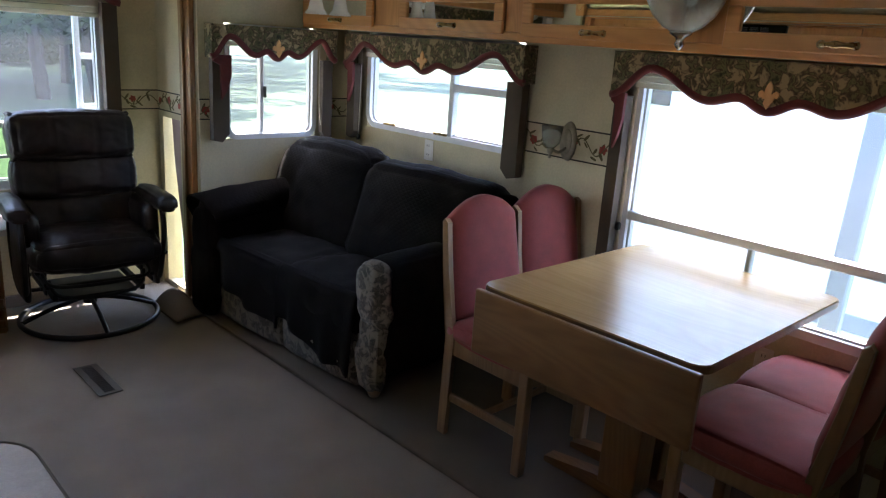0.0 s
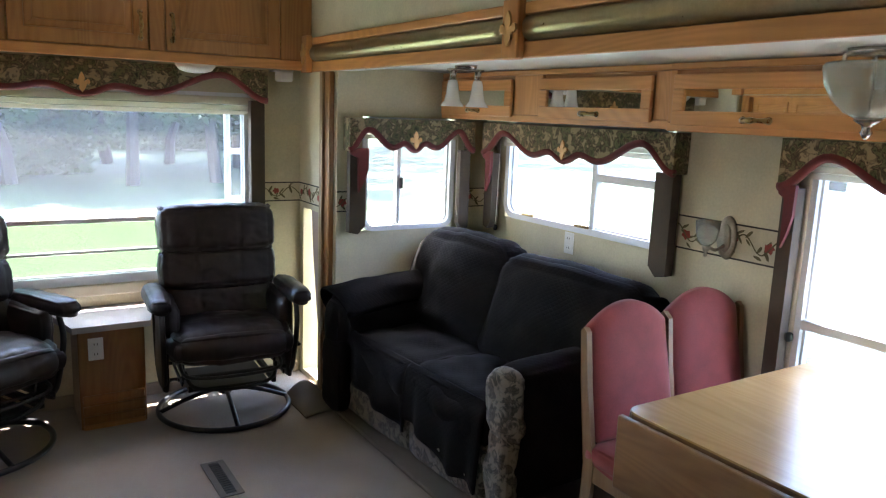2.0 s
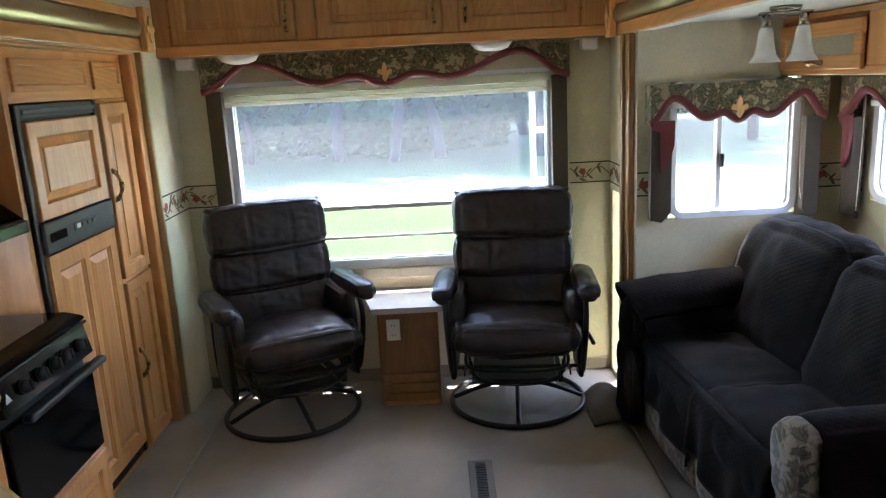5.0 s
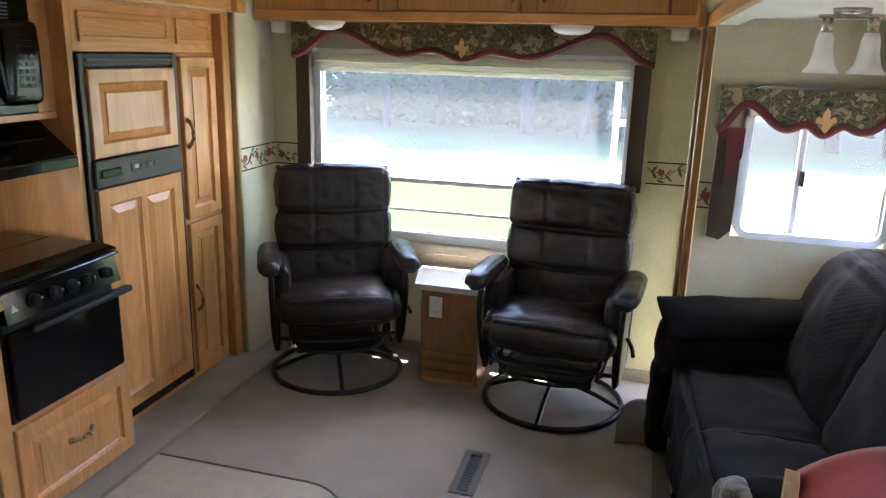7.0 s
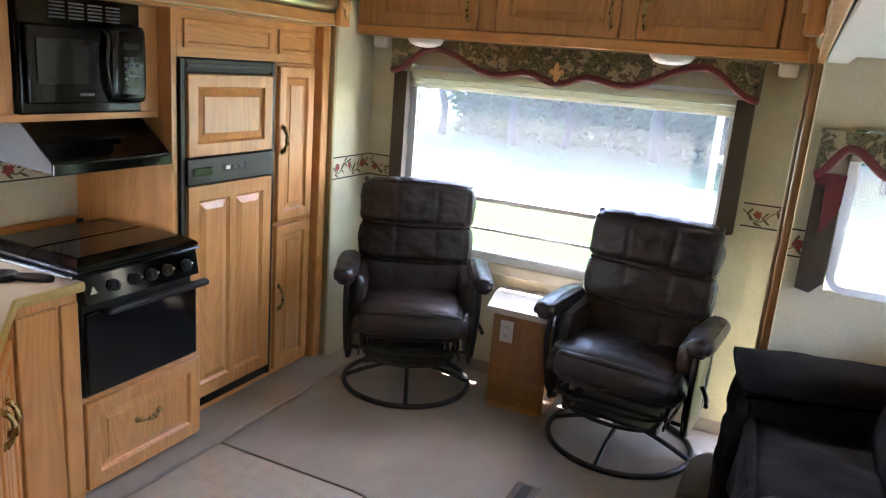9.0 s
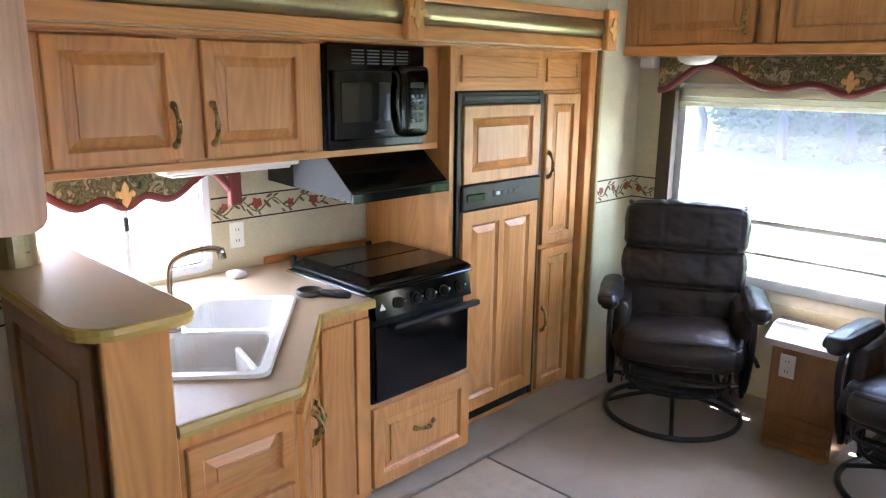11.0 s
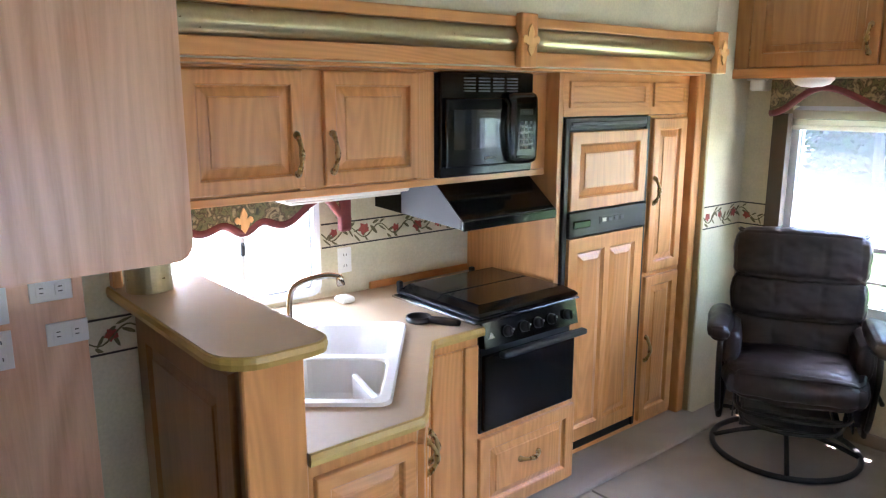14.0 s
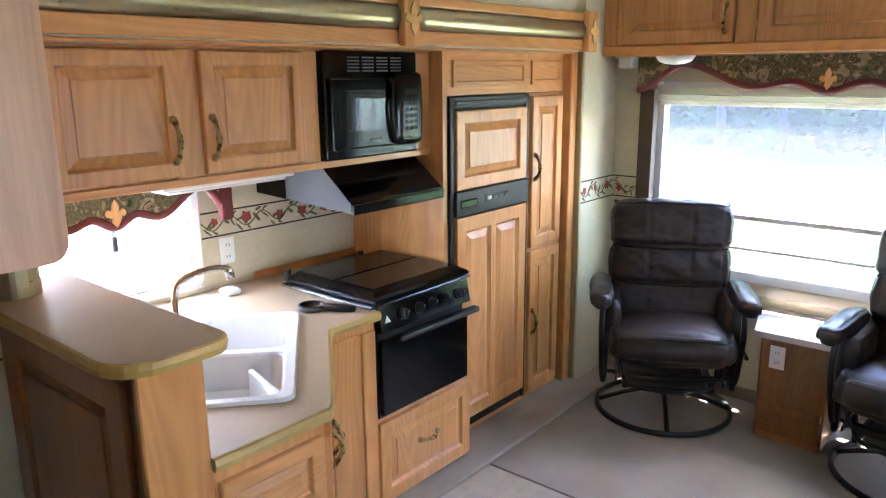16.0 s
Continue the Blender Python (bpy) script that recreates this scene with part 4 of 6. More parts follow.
def valance(m, w, h, legs, label, depth=0.085, drop=0.10, end_h=0.035, tails=(0,)):
    """m: upper left corner on the wall, its z into the room. legs: (length, width) of the side drapes, left and right."""
    v = thing("valance", m @ Vector((w / 2, -h, 0)), label, "valance", group="matching window valances")
    n = 64
    low = [(x, -h + y) for x, y in scallop(w, drop, 0.0, n)]
    low[0], low[-1] = (0, -h - end_h), (w, -h - end_h)
    bm = mesh()
    f = m @ Matrix.Translation((0, 0, depth - 0.02))
    top = [[bm.verts.new(f @ Vector((x, 0, z))) for z in (0, 0.02)] for x, y in low]
    bot = [[bm.verts.new(f @ Vector((x, y, z))) for z in (0, 0.02)] for x, y in low]
    for k in range(n):
        for a, b, c, d in ((top[k][1], top[k + 1][1], bot[k + 1][1], bot[k][1]), (top[k][0], bot[k][0], bot[k + 1][0], top[k + 1][0]),
                           (bot[k][0], bot[k][1], bot[k + 1][1], bot[k + 1][0]), (top[k][0], top[k + 1][0], top[k + 1][1], top[k][1])):
            bm.faces.new((a, b, c, d))
    bm.faces.new((top[0][0], top[0][1], bot[0][1], bot[0][0]))
    bm.faces.new((top[-1][0], top[-1][1], bot[-1][1], bot[-1][0]))
    part("board", bm, VALANCE, v)
    part("return_left", box(mesh(), (0, -h - end_h, 0.002), (0.016, 0, depth - 0.021), 0.003, 1, m), VALANCE, v)
    part("return_right", box(mesh(), (w - 0.016, -h - end_h, 0.002), (w, 0, depth - 0.021), 0.003, 1, m), VALANCE, v)
    part("lid", box(mesh(), (0.017, -0.012, 0.002), (w - 0.017, -0.001, depth - 0.021), m=m), VALANCE, v)
    bm = mesh()
    tube(bm, [f @ Vector((x, y + 0.006, 0.010)) for x, y in low], 0.0185, 8)
    part("piping", bm, BURGUNDY, v, "thick burgundy piping", True)
    bm = fleur(mesh(), f @ Matrix.Translation((w / 2, -h * 0.66, 0.0205)), 0.105)
    part("medallion", bm, MEDAL, v, "carved oak lily medallion")
    for k, (length, width) in enumerate(legs):
        if not length:
            continue
        x0 = 0.012 if k == 0 else w - 0.012 - width
        top_ = -h - end_h + 0.004
        out = [(x0, top_), (x0 + width, top_), (x0 + width, -length + 0.045), (x0 + width * 0.55, -length), (x0, -length + 0.012)]
        if k == 1:
            out = [(2 * x0 + width - x, y) for x, y in out]
        bm = prism(mesh(), out, m @ Matrix.Translation((0, 0, 0.026)), depth - 0.048)
        part("drape_leg", bm, DRAPE, v, "flat olive side drape")
        if k not in tails:
            continue
        tail = [(x0 - 0.004, top_ + 0.012), (x0 + width + 0.006, top_ + 0.012), (x0 + width + 0.004, top_ - 0.10), (x0 + width * 0.80, top_ - 0.17), (x0 + width * 0.45, top_ - 0.225), (x0 + width * 0.38, top_ - 0.04), (x0 - 0.004, top_ - 0.022)]
        if k == 1:
            tail = [(2 * x0 + width - x, y) for x, y in tail]
        bm = prism(mesh(), tail, m @ Matrix.Translation((0, 0, depth - 0.017)), 0.018)
        part("drape_tail", bm, BURGUNDY, v, "burgundy tail over the drape")
    return v


valance(basis((-0.505, REAR, 1.832), (1, 0, 0), UP), 1.895, 0.175, [(0.80, 0.08), (0.80, 0.08)], "brocade valance with burgundy piping over the rear window", 0.10, 0.13, 0.0, ())
valance(basis((1.655, END, 1.592), (1, 0, 0), UP), 0.80, 0.175, [(0.63, 0.095), (0.64, 0.07)], "small brocade valance over the end window", 0.09, 0.11, 0.0)
valance(basis((BACK, 4.02, 1.59), (0, -1, 0), UP), 1.425, 0.18, [(0.62, 0.075), (0.645, 0.10)], "brocade valance with burgundy piping over the sofa window", 0.10, 0.12, 0.0)
valance(basis((BACK, 2.10, 1.592), (0, -1, 0), UP), 1.35, 0.185, [(0.98, 0.058), (0.98, 0.058)], "brocade valance with lily medallion over the dinette window", 0.10, 0.12, 0.0, (0, 1))
sv = valance(basis((KWALL, 1.48, 1.385), (0, 1, 0), UP), 0.97, 0.16, [(0, 0.06), (0, 0.06)], "small brocade valance over the sink window", 0.10, 0.11, 0.0)
part("end_tab", box(mesh(), (0.915, -0.20, 0.075), (0.972, -0.055, 0.112), 0.012, 2, basis((KWALL, 1.48, 1.385), (0, 1, 0), UP)), BURGUNDY, sv, "burgundy padded end tab")

# ---------- padded fascias over the slide-outs ----------


def fascia(name, m, length, h, blocks, label):
    """m: lower left corner; blocks: centres of the carved blocks."""
    fa = thing(name, m @ Vector((length / 2, 0, 0)), label, "fascia", kind="structure")
    part("lower_rail", box(mesh(), (0, 0, 0.002), (length, 0.055, 0.026), 0.005, 2, m), OAK["y"], fa)
    part("upper_rail", box(mesh(), (0, h - 0.04, 0.002), (length, h, 0.032), 0.006, 2, m), OAK["y"], fa)
    part("backing", box(mesh(), (0, 0.056, 0.002), (length, h - 0.041, 0.008), m=m), OAK_SHADED["y"], fa)
    edges = [0.0] + [v for b in blocks for v in (b - 0.045, b + 0.045)] + [length]
    for x0, x1 in zip(edges[::2], edges[1::2]):
        if x1 - x0 < 0.05:
            continue
        bm = mesh()
        n = 14
        rings = []
        for k in range(25):
            x = x0 + 0.004 + (x1 - x0 - 0.008) * k / 24
            sag = 0.0015 * noise.noise(Vector((x * 6, h, 0)))
            rings.append([bm.verts.new(m @ Vector((x, (h + 0.015) / 2 + (h - 0.10) / 2 * math.cos(math.pi * j / n), 0.009 + (0.040 + sag) * math.sin(math.pi * j / n)))) for j in range(n + 1)])
        for a, b in zip(rings, rings[1:]):
            for j in range(n):
                bm.faces.new((a[j], a[j + 1], b[j + 1], b[j]))
        bm.faces.new(rings[0])
        bm.faces.new(rings[-1])
        part("padded_roll", bm, ROLL, fa, "olive satin padded roll", True)
    for b in blocks:
        k = part("block", box(mesh(), (b - 0.044, -0.006, 0.028), (b + 0.044, h + 0.010, 0.064), 0.006, 2, m), OAK["z"], fa)
        part("medallion", fleur(mesh(), m @ Matrix.Translation((b, h * 0.5, 0.065)), 0.125), MEDAL, k, "carved oak lily")
    return fa


fascia("trim_fascia_kitchen", basis((LX, 1.405, 1.866), (0, 1, 0), UP), 2.90, 0.185, [1.475, 2.853], "oak fascia with an olive padded roll over the kitchen")
fascia("trim_fascia_sofa", basis((RX, 4.49, 1.832), (0, -1, 0), UP), 4.15, 0.185, [0.045, 1.94], "oak fascia with an olive padded roll over the sofa")
structure("trim_soffit_kitchen", slab((-0.748, 1.465, 1.850), (-0.681, 4.19, 1.8612), 0.003), OAK["y"], "oak soffit strip under the kitchen fascia", "trim")
structure("trim_soffit_upper", slab((-0.8185, 1.465, 1.850), (-0.7485, 3.20, 1.8590), 0.003), OAK["y"], "oak strip over the upper cabinets", "trim")
structure("trim_cove_sofa", slab((1.622, 0.36, 1.834), (1.70, 4.115, 1.858), 0.004), CEIL, "white underside strip of the slide-out header", "trim")

# ---------- overhead mirror cabinets in the sofa slide-out ----------


def mirror_cabinet(y0, y1, face, doors, z0, label):
    c = thing("overhead_mirror_cabinet", (BACK, (y0 + y1) / 2, z0), label, "cabinet", group="mirror-fronted overhead cabinets")
    part("body", slab((face + 0.022, y1, z0), (BACK - 0.002, y0, SLIDE_Z - 0.002), 0.002), OAK_SHADED["y"], c)
    part("bottom_rail", slab((face, y1, z0), (face + 0.021, y0, z0 + 0.035), 0.004), OAK["y"], c)
    part("top_rail", slab((face, y1, SLIDE_Z - 0.03), (face + 0.021, y0, SLIDE_Z - 0.004), 0.004), OAK["y"], c)
    edges = [y0] + [v for d in doors for v in d] + [y1]
    for a, b in zip(edges[::2], edges[1::2]):
        if a - b > 0.012:
            part("stile", slab((face + 0.001, b + 0.002, z0 + 0.036), (face + 0.021, a - 0.002, SLIDE_Z - 0.031), 0.002), OAK["z"], c)
    for a, b in doors:
        w, h = a - b, SLIDE_Z - 0.05 - z0 - 0.02
        m = basis((face - 0.001, a, z0 + 0.022), (0, -1, 0), UP)
        bm = mesh()
        r = 0.055
        for q in ((0, 0, w, r), (0, h - r, w, h), (0, r, r, h - r), (w - r, r, w, h - r)):
            box(bm, (q[0], q[1], 0), (q[2], q[3], 0.02), 0.004, 1, m)
        d = part("door", bm, OAK["y"], c)
        part("mirror", box(mesh(), (r - 0.005, r - 0.005, 0.006), (w - r + 0.005, h - r + 0.005, 0.010), m=m), MIRROR, d, "mirror glass insert")
        part("handle", bow_handle(m @ Matrix.Translation((w / 2, r / 2, 0.02)) @ pose(0, 0, 0, 0, 0, 90), 0.10), BRASS, d, "antique brass bow handle", True)
    return c


mirror_cabinet(END - 0.004, 2.44, 2.27, [(4.09, 3.44), (3.22, 2.525)], 1.605, "oak overhead cabinet with two mirror-fronted doors above the sofa")
mirror_cabinet(2.436, 0.37, 2.25, [(2.40, 1.66), (1.50, 0.76)], 1.60, "oak overhead cabinet with mirror-fronted doors above the dinette")

# ---------- lamps of the slide-out ----------
lamp = thing("ceiling_lamp", (1.95, 3.40, SLIDE_Z), "nickel ceiling lamp with two frosted bell shades, unlit", "lamp")
part("canopy", lathe(mesh(), [(0.0, 0.0), (0.055, 0.0), (0.05, -0.015), (0.0, -0.02)], Matrix.Translation((1.95, 3.40, SLIDE_Z - 0.001)), 20), NICKEL, lamp, "", True)
part("bar", box(mesh(), (-0.09, -0.015, -0.03), (0.09, 0.015, -0.018), 0.004, 1, pose(1.95, 3.40, SLIDE_Z, 0, 0, -14)), NICKEL, lamp)
for x, y in ((1.89, 3.415), (2.01, 3.385)):
    s = part("socket", rod(mesh(), (x, y, SLIDE_Z - 0.028), (x, y, SLIDE_Z - 0.075), 0.016, 12), NICKEL, lamp, "", True)
    bm = lathe(mesh(), [(0.020, 0.0), (0.026, -0.02), (0.030, -0.06), (0.038, -0.095), (0.056, -0.12), (0.052, -0.121), (0.034, -0.093), (0.026, -0.06), (0.018, -0.004)], Matrix.Translation((x, y, SLIDE_Z - 0.072)), 24)
    part("shade", bm, FROST, s, "frosted white bell glass shade", True)

dome = thing("dome_light", (2.13, 1.60, SLIDE_Z), "ribbed clear glass dome light with nickel finial", "lamp")
DX, DY = 2.13, 1.60
part("canopy", lathe(mesh(), [(0.0, 0.0), (0.075, 0.0), (0.07, -0.02), (0.0, -0.022)], Matrix.Translation((DX, DY, SLIDE_Z - 0.001)), 24), NICKEL, dome, "", True)
for a in (30, 150, 270):
    x, y = DX + 0.09 * math.cos(radians(a)), DY + 0.09 * math.sin(radians(a))
    part("arm", tube(mesh(), [(DX + 0.05 * math.cos(radians(a)), DY + 0.05 * math.sin(radians(a)), SLIDE_Z - 0.015), (x, y, SLIDE_Z - 0.022), (x, y, SLIDE_Z - 0.055)], 0.008, 8), NICKEL, dome)
bm = mesh()
prof = [(0.128, -0.045), (0.132, -0.055), (0.124, -0.10), (0.10, -0.145), (0.065, -0.18), (0.03, -0.198), (0.012, -0.2)]
n = 72
rings = []
for r, h in prof + [(max(r - 0.004, 0.006), h + 0.004) for r, h in reversed(prof)]:
    rings.append([bm.verts.new((DX + (r + 0.0012 * (k % 2)) * math.cos(2 * math.pi * k / n), DY + (r + 0.0012 * (k % 2)) * math.sin(2 * math.pi * k / n), SLIDE_Z + h)) for k in range(n)])
for u, v in zip(rings, rings[1:] + rings[:1]):
    for k in range(n):
        bm.faces.new((u[k], u[(k + 1) % n], v[(k + 1) % n], v[k]))
part("bowl", bm, RIBBED, dome, "ribbed clear glass bowl", True)
part("rod", rod(mesh(), (DX, DY, SLIDE_Z - 0.02), (DX, DY, SLIDE_Z - 0.2), 0.004, 8), NICKEL, dome)
part("bulb", lathe(mesh(), [(0.012, 0.0), (0.014, -0.02), (0.026, -0.05), (0.022, -0.075), (0.0, -0.085)], Matrix.Translation((DX + 0.03, DY, SLIDE_Z - 0.03)), 16), FROST, dome, "white glass bulb", True)
part("finial", lathe(mesh(), [(0.034, -0.19), (0.038, -0.202), (0.016, -0.214), (0.013, -0.225), (0.018, -0.235), (0.008, -0.25), (0.0, -0.256)], Matrix.Translation((DX, DY, SLIDE_Z)), 20), NICKEL, dome, "", True)

sc = thing("wall_sconce", (BACK, 2.36, 1.17), "pewter wall sconce with a clear glass shade", "lamp")
m = basis((BACK - 0.001, 2.36, 1.17), (0, -1, 0), UP)
part("back_plate", lathe(mesh(), [(0.0, 0.0), (0.06, 0.0), (0.056, 0.012), (0.04, 0.018), (0.0, 0.022)], m @ Matrix.Diagonal((0.8, 1.55, 1, 1)), 28), PEWTER, sc, "oval pewter back plate", True)
part("mirror_face", lathe(mesh(), [(0.0, 0.024), (0.036, 0.022), (0.038, 0.016)], m @ Matrix.Diagonal((0.8, 1.6, 1, 1)), 24), PEWTER, sc, "polished oval face", True)
part("arm", tube(mesh(), smooth_path([m @ Vector(p) for p in ((0, -0.03, 0.02), (-0.01, -0.05, 0.06), (-0.03, -0.03, 0.095))]), 0.007, 8), PEWTER, sc, "", True)
cup = m @ Matrix.Translation((-0.03, -0.03, 0.095)) @ pose(0, 0, 0, -90, 0, 0)
part("shade", lathe(mesh(), [(0.018, 0.0), (0.038, 0.02), (0.046, 0.06), (0.05, 0.10), (0.047, 0.10), (0.043, 0.06), (0.035, 0.022), (0.016, 0.003)], cup, 24), RIBBED, sc, "clear glass shade", True)
part("finial", lathe(mesh(), [(0.0, -0.05), (0.008, -0.045), (0.006, -0.03), (0.014, -0.02), (0.018, 0.0), (0.0, 0.002)], cup, 14), PEWTER, sc, "", True)

# ---------- sofa with a quilted cover ----------
sofa = thing("sofa", (2.1, 3.33, 0.026), "two-seat sofa under a charcoal quilted cover with floral skirt showing", "sofa")
Z0 = 0.03
part("base", slab((1.685, 2.64, 0.08), (2.46, 4.04, 0.30), 0.02, 2), FLORAL, sofa, "faded floral base")
for y0, y1 in ((2.74, 3.30), (3.31, 3.92)):
    part("skirt_panel", soft(mesh(), (1.64, y0, 0.035), (1.695, y1, 0.25), 0.02, 6, 0.006, 0.006, 9), FLORAL, sofa, "faded floral skirt panel", True)
for y0, y1 in ((2.745, 3.315), (3.305, 3.925)):
    part("seat_cushion", soft(mesh(), (1.645, y0, 0.27), (2.26, y1, 0.47), 0.06, 26, 0.028, 0.022, 5), QUILT, sofa, "charcoal quilted seat", True)
lean = Matrix.Translation((2.16, 0, 0.42)) @ pose(0, 0, 0, 0, 19, 0) @ Matrix.Translation((-2.16, 0, -0.42))
part("back_frame", soft(mesh(), (2.30, 2.60, 0.10), (2.50, 4.0, 0.88), 0.08, 14, 0.0, 0.008, 6), QUILT, sofa, "charcoal covered sofa back", True)
for y0, y1, top in ((2.43, 3.40, 0.965), (3.33, 4.125, 0.995)):
    part("back_cushion", soft(mesh(), (2.03, y0, 0.38), (2.31, y1, top), 0.139, 26, 0.03, 0.017, 4.5, lean), QUILT, sofa, "plump charcoal quilted back cushion", True)
for y0, y1, far in ((2.565, 2.755, 0), (3.90, 4.085, 1)):
    x0 = 1.66 if not far else 1.60
    part("arm", soft(mesh(), (x0, y0, 0.10), (2.34, y1, 0.66 if not far else 0.70), 0.085, 14, 0.012, 0.010, 7), QUILT, sofa, "charcoal covered arm", True)
    part("arm_front", soft(mesh(), (x0 - (0.045 if far else 0.022), y0 + (-0.03 if far else 0.022), 0.06 if not far else 0.045), (x0 + 0.05, y1 - 0.022, 0.40 if not far else 0.42), 0.04, 12, 0.010, 0.014, 9), QUILT if far else FLORAL, sofa, "front of the sofa arm", True)
    part("arm_scroll", soft(mesh(), (x0 - 0.028, y0 + 0.012, 0.36), (x0 + 0.07, y1 - 0.012, 0.64 if not far else 0.63), 0.06, 12, 0.012, 0.012, 9), FLORAL if not far else QUILT, sofa, "faded floral scroll of the arm", True)
for x, y in ((1.67, 2.63), (1.67, 4.02), (2.40, 2.63), (2.40, 4.02)):
    part("foot", lathe(mesh(), [(0.0, 0.0), (0.022, 0.0), (0.032, 0.02), (0.034, 0.045), (0.025, 0.075), (0.0, 0.076)], Matrix.Translation((x, y, 0.027)), 14), CHAIRWOOD, sofa, "turned wooden foot", True)


def drape(y0, y1, hem, seed):
    """Cover hanging over the front edge, with folds and an uneven hem."""
    bm = mesh()
    nu, nv = 40, 16
    grid = []
    for i in range(nu + 1):
        u = i / nu
        y = y0 + (y1 - y0) * u
        low = hem[0] + (hem[1] - hem[0]) * u ** 1.3 + 0.035 * noise.noise(Vector((u * 3.2, seed, 0)))
        col = []
        for j in range(nv + 1):
            v = j / nv
            z = 0.475 - (0.475 - low) * v
            fold = 0.016 * v * math.sin(u * 17 + seed * 2 + 2 * noise.noise(Vector((u * 3, v, seed)))) + 0.012 * v
            x = 1.66 - 0.03 * min(1, v * 5) ** 0.5 - fold
            col.append((bm.verts.new((x, y, z)), bm.verts.new((x + 0.012, y, z + 0.002))))
        grid.append(col)
    for i in range(nu):
        for j in range(nv):
            for s in (0, 1):
                bm.faces.new((grid[i][j][s], grid[i + 1][j][s], grid[i + 1][j + 1][s], grid[i][j + 1][s]))
    for i in range(nu):
        for j in (0, nv):
            bm.faces.new((grid[i][j][0], grid[i + 1][j][0], grid[i + 1][j][1], grid[i][j][1]))
    for j in range(nv):
        for i in (0, nu):
            bm.faces.new((grid[i][j][0], grid[i][j + 1][0], grid[i][j + 1][1], grid[i][j][1]))
    return bm


part("cover_front", drape(2.75, 3.33, (0.07, 0.22), 1.3), QUILT, sofa, "hanging charcoal cover with uneven hem", True)
part("cover_front", drape(3.31, 3.95, (0.15, 0.24), 4.1), QUILT, sofa, "hanging charcoal cover with uneven hem", True)

# cover thrown over the far arm, flaring to a point at the front
bm = mesh()
rows_ = []
for i in range(19):
    u = i / 18
    row = []
    for j in range(15):
        a = radians(-108 + 216 * j / 14)
        wide = 0.105 + 0.035 * (1 - u) ** 2
        crease = 0.008 * noise.noise(Vector((u * 5, j * 0.35, 3.0)))
        x = 1.545 + 0.74 * u + 0.05 * (1 - math.cos(a)) * (1 - u)
        y = 3.99 + (wide + crease) * math.sin(a)
        z = 0.735 + 0.03 * u ** 2 - 0.03 * (1 - u) ** 3 - 0.105 * (1 - math.cos(a)) + crease
        row.append([bm.verts.new((x, y, z - k * 0.010)) for k in (0, 1)])
    rows_.append(row)
for i in range(18):
    for j in range(14):
        for k in (0, 1):
            bm.faces.new((rows_[i][j][k], rows_[i + 1][j][k], rows_[i + 1][j + 1][k], rows_[i][j + 1][k]))
for i in range(18):
    for j in (0, 14):
        bm.faces.new((rows_[i][j][0], rows_[i + 1][j][0], rows_[i + 1][j][1], rows_[i][j][1]))
for j in range(14):
    for i in (0, 18):
        bm.faces.new((rows_[i][j][0], rows_[i][j + 1][0], rows_[i][j + 1][1], rows_[i][j][1]))
part("arm_cover", bm, QUILT, sofa, "charcoal cover flaring over the arm", True)

sofa.matrix_basis = pose(2.085, 3.33, 0.026, 0, 0, 3.2)

# loose flap of carpet at the corner of the slide-out
flap = thing("carpet_flap", (1.50, 4.22, 0.0), "folded corner flap of dark taupe carpet", "carpet")
bm = mesh()
cols = []
for i in range(13):
    u = i / 12
    row = []
    for j in range(9):
        v = j / 8
        row.append([bm.verts.new((1.375 + 0.19 * v, 3.93 + 0.33 * u, 0.004 + k * 0.012 + (0.045 + 0.03 * u ** 2) * math.sin(math.pi * min(1, v * 0.85)) * (0.4 + 0.6 * u))) for k in (0, 1)])
    cols.append(row)
for i in range(12):
    for j in range(8):
        for k in (0, 1):
            bm.faces.new((cols[i][j][k], cols[i + 1][j][k], cols[i + 1][j + 1][k], cols[i][j + 1][k]))
for i in range(12):
    for j in (0, 8):
        bm.faces.new((cols[i][j][0], cols[i + 1][j][0], cols[i + 1][j][1], cols[i][j][1]))
for j in range(8):
    for i in (0, 12):
        bm.faces.new((cols[i][j][0], cols[i][j + 1][0], cols[i][j + 1][1], cols[i][j][1]))
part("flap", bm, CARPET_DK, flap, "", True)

# ---------- swivel recliners ----------


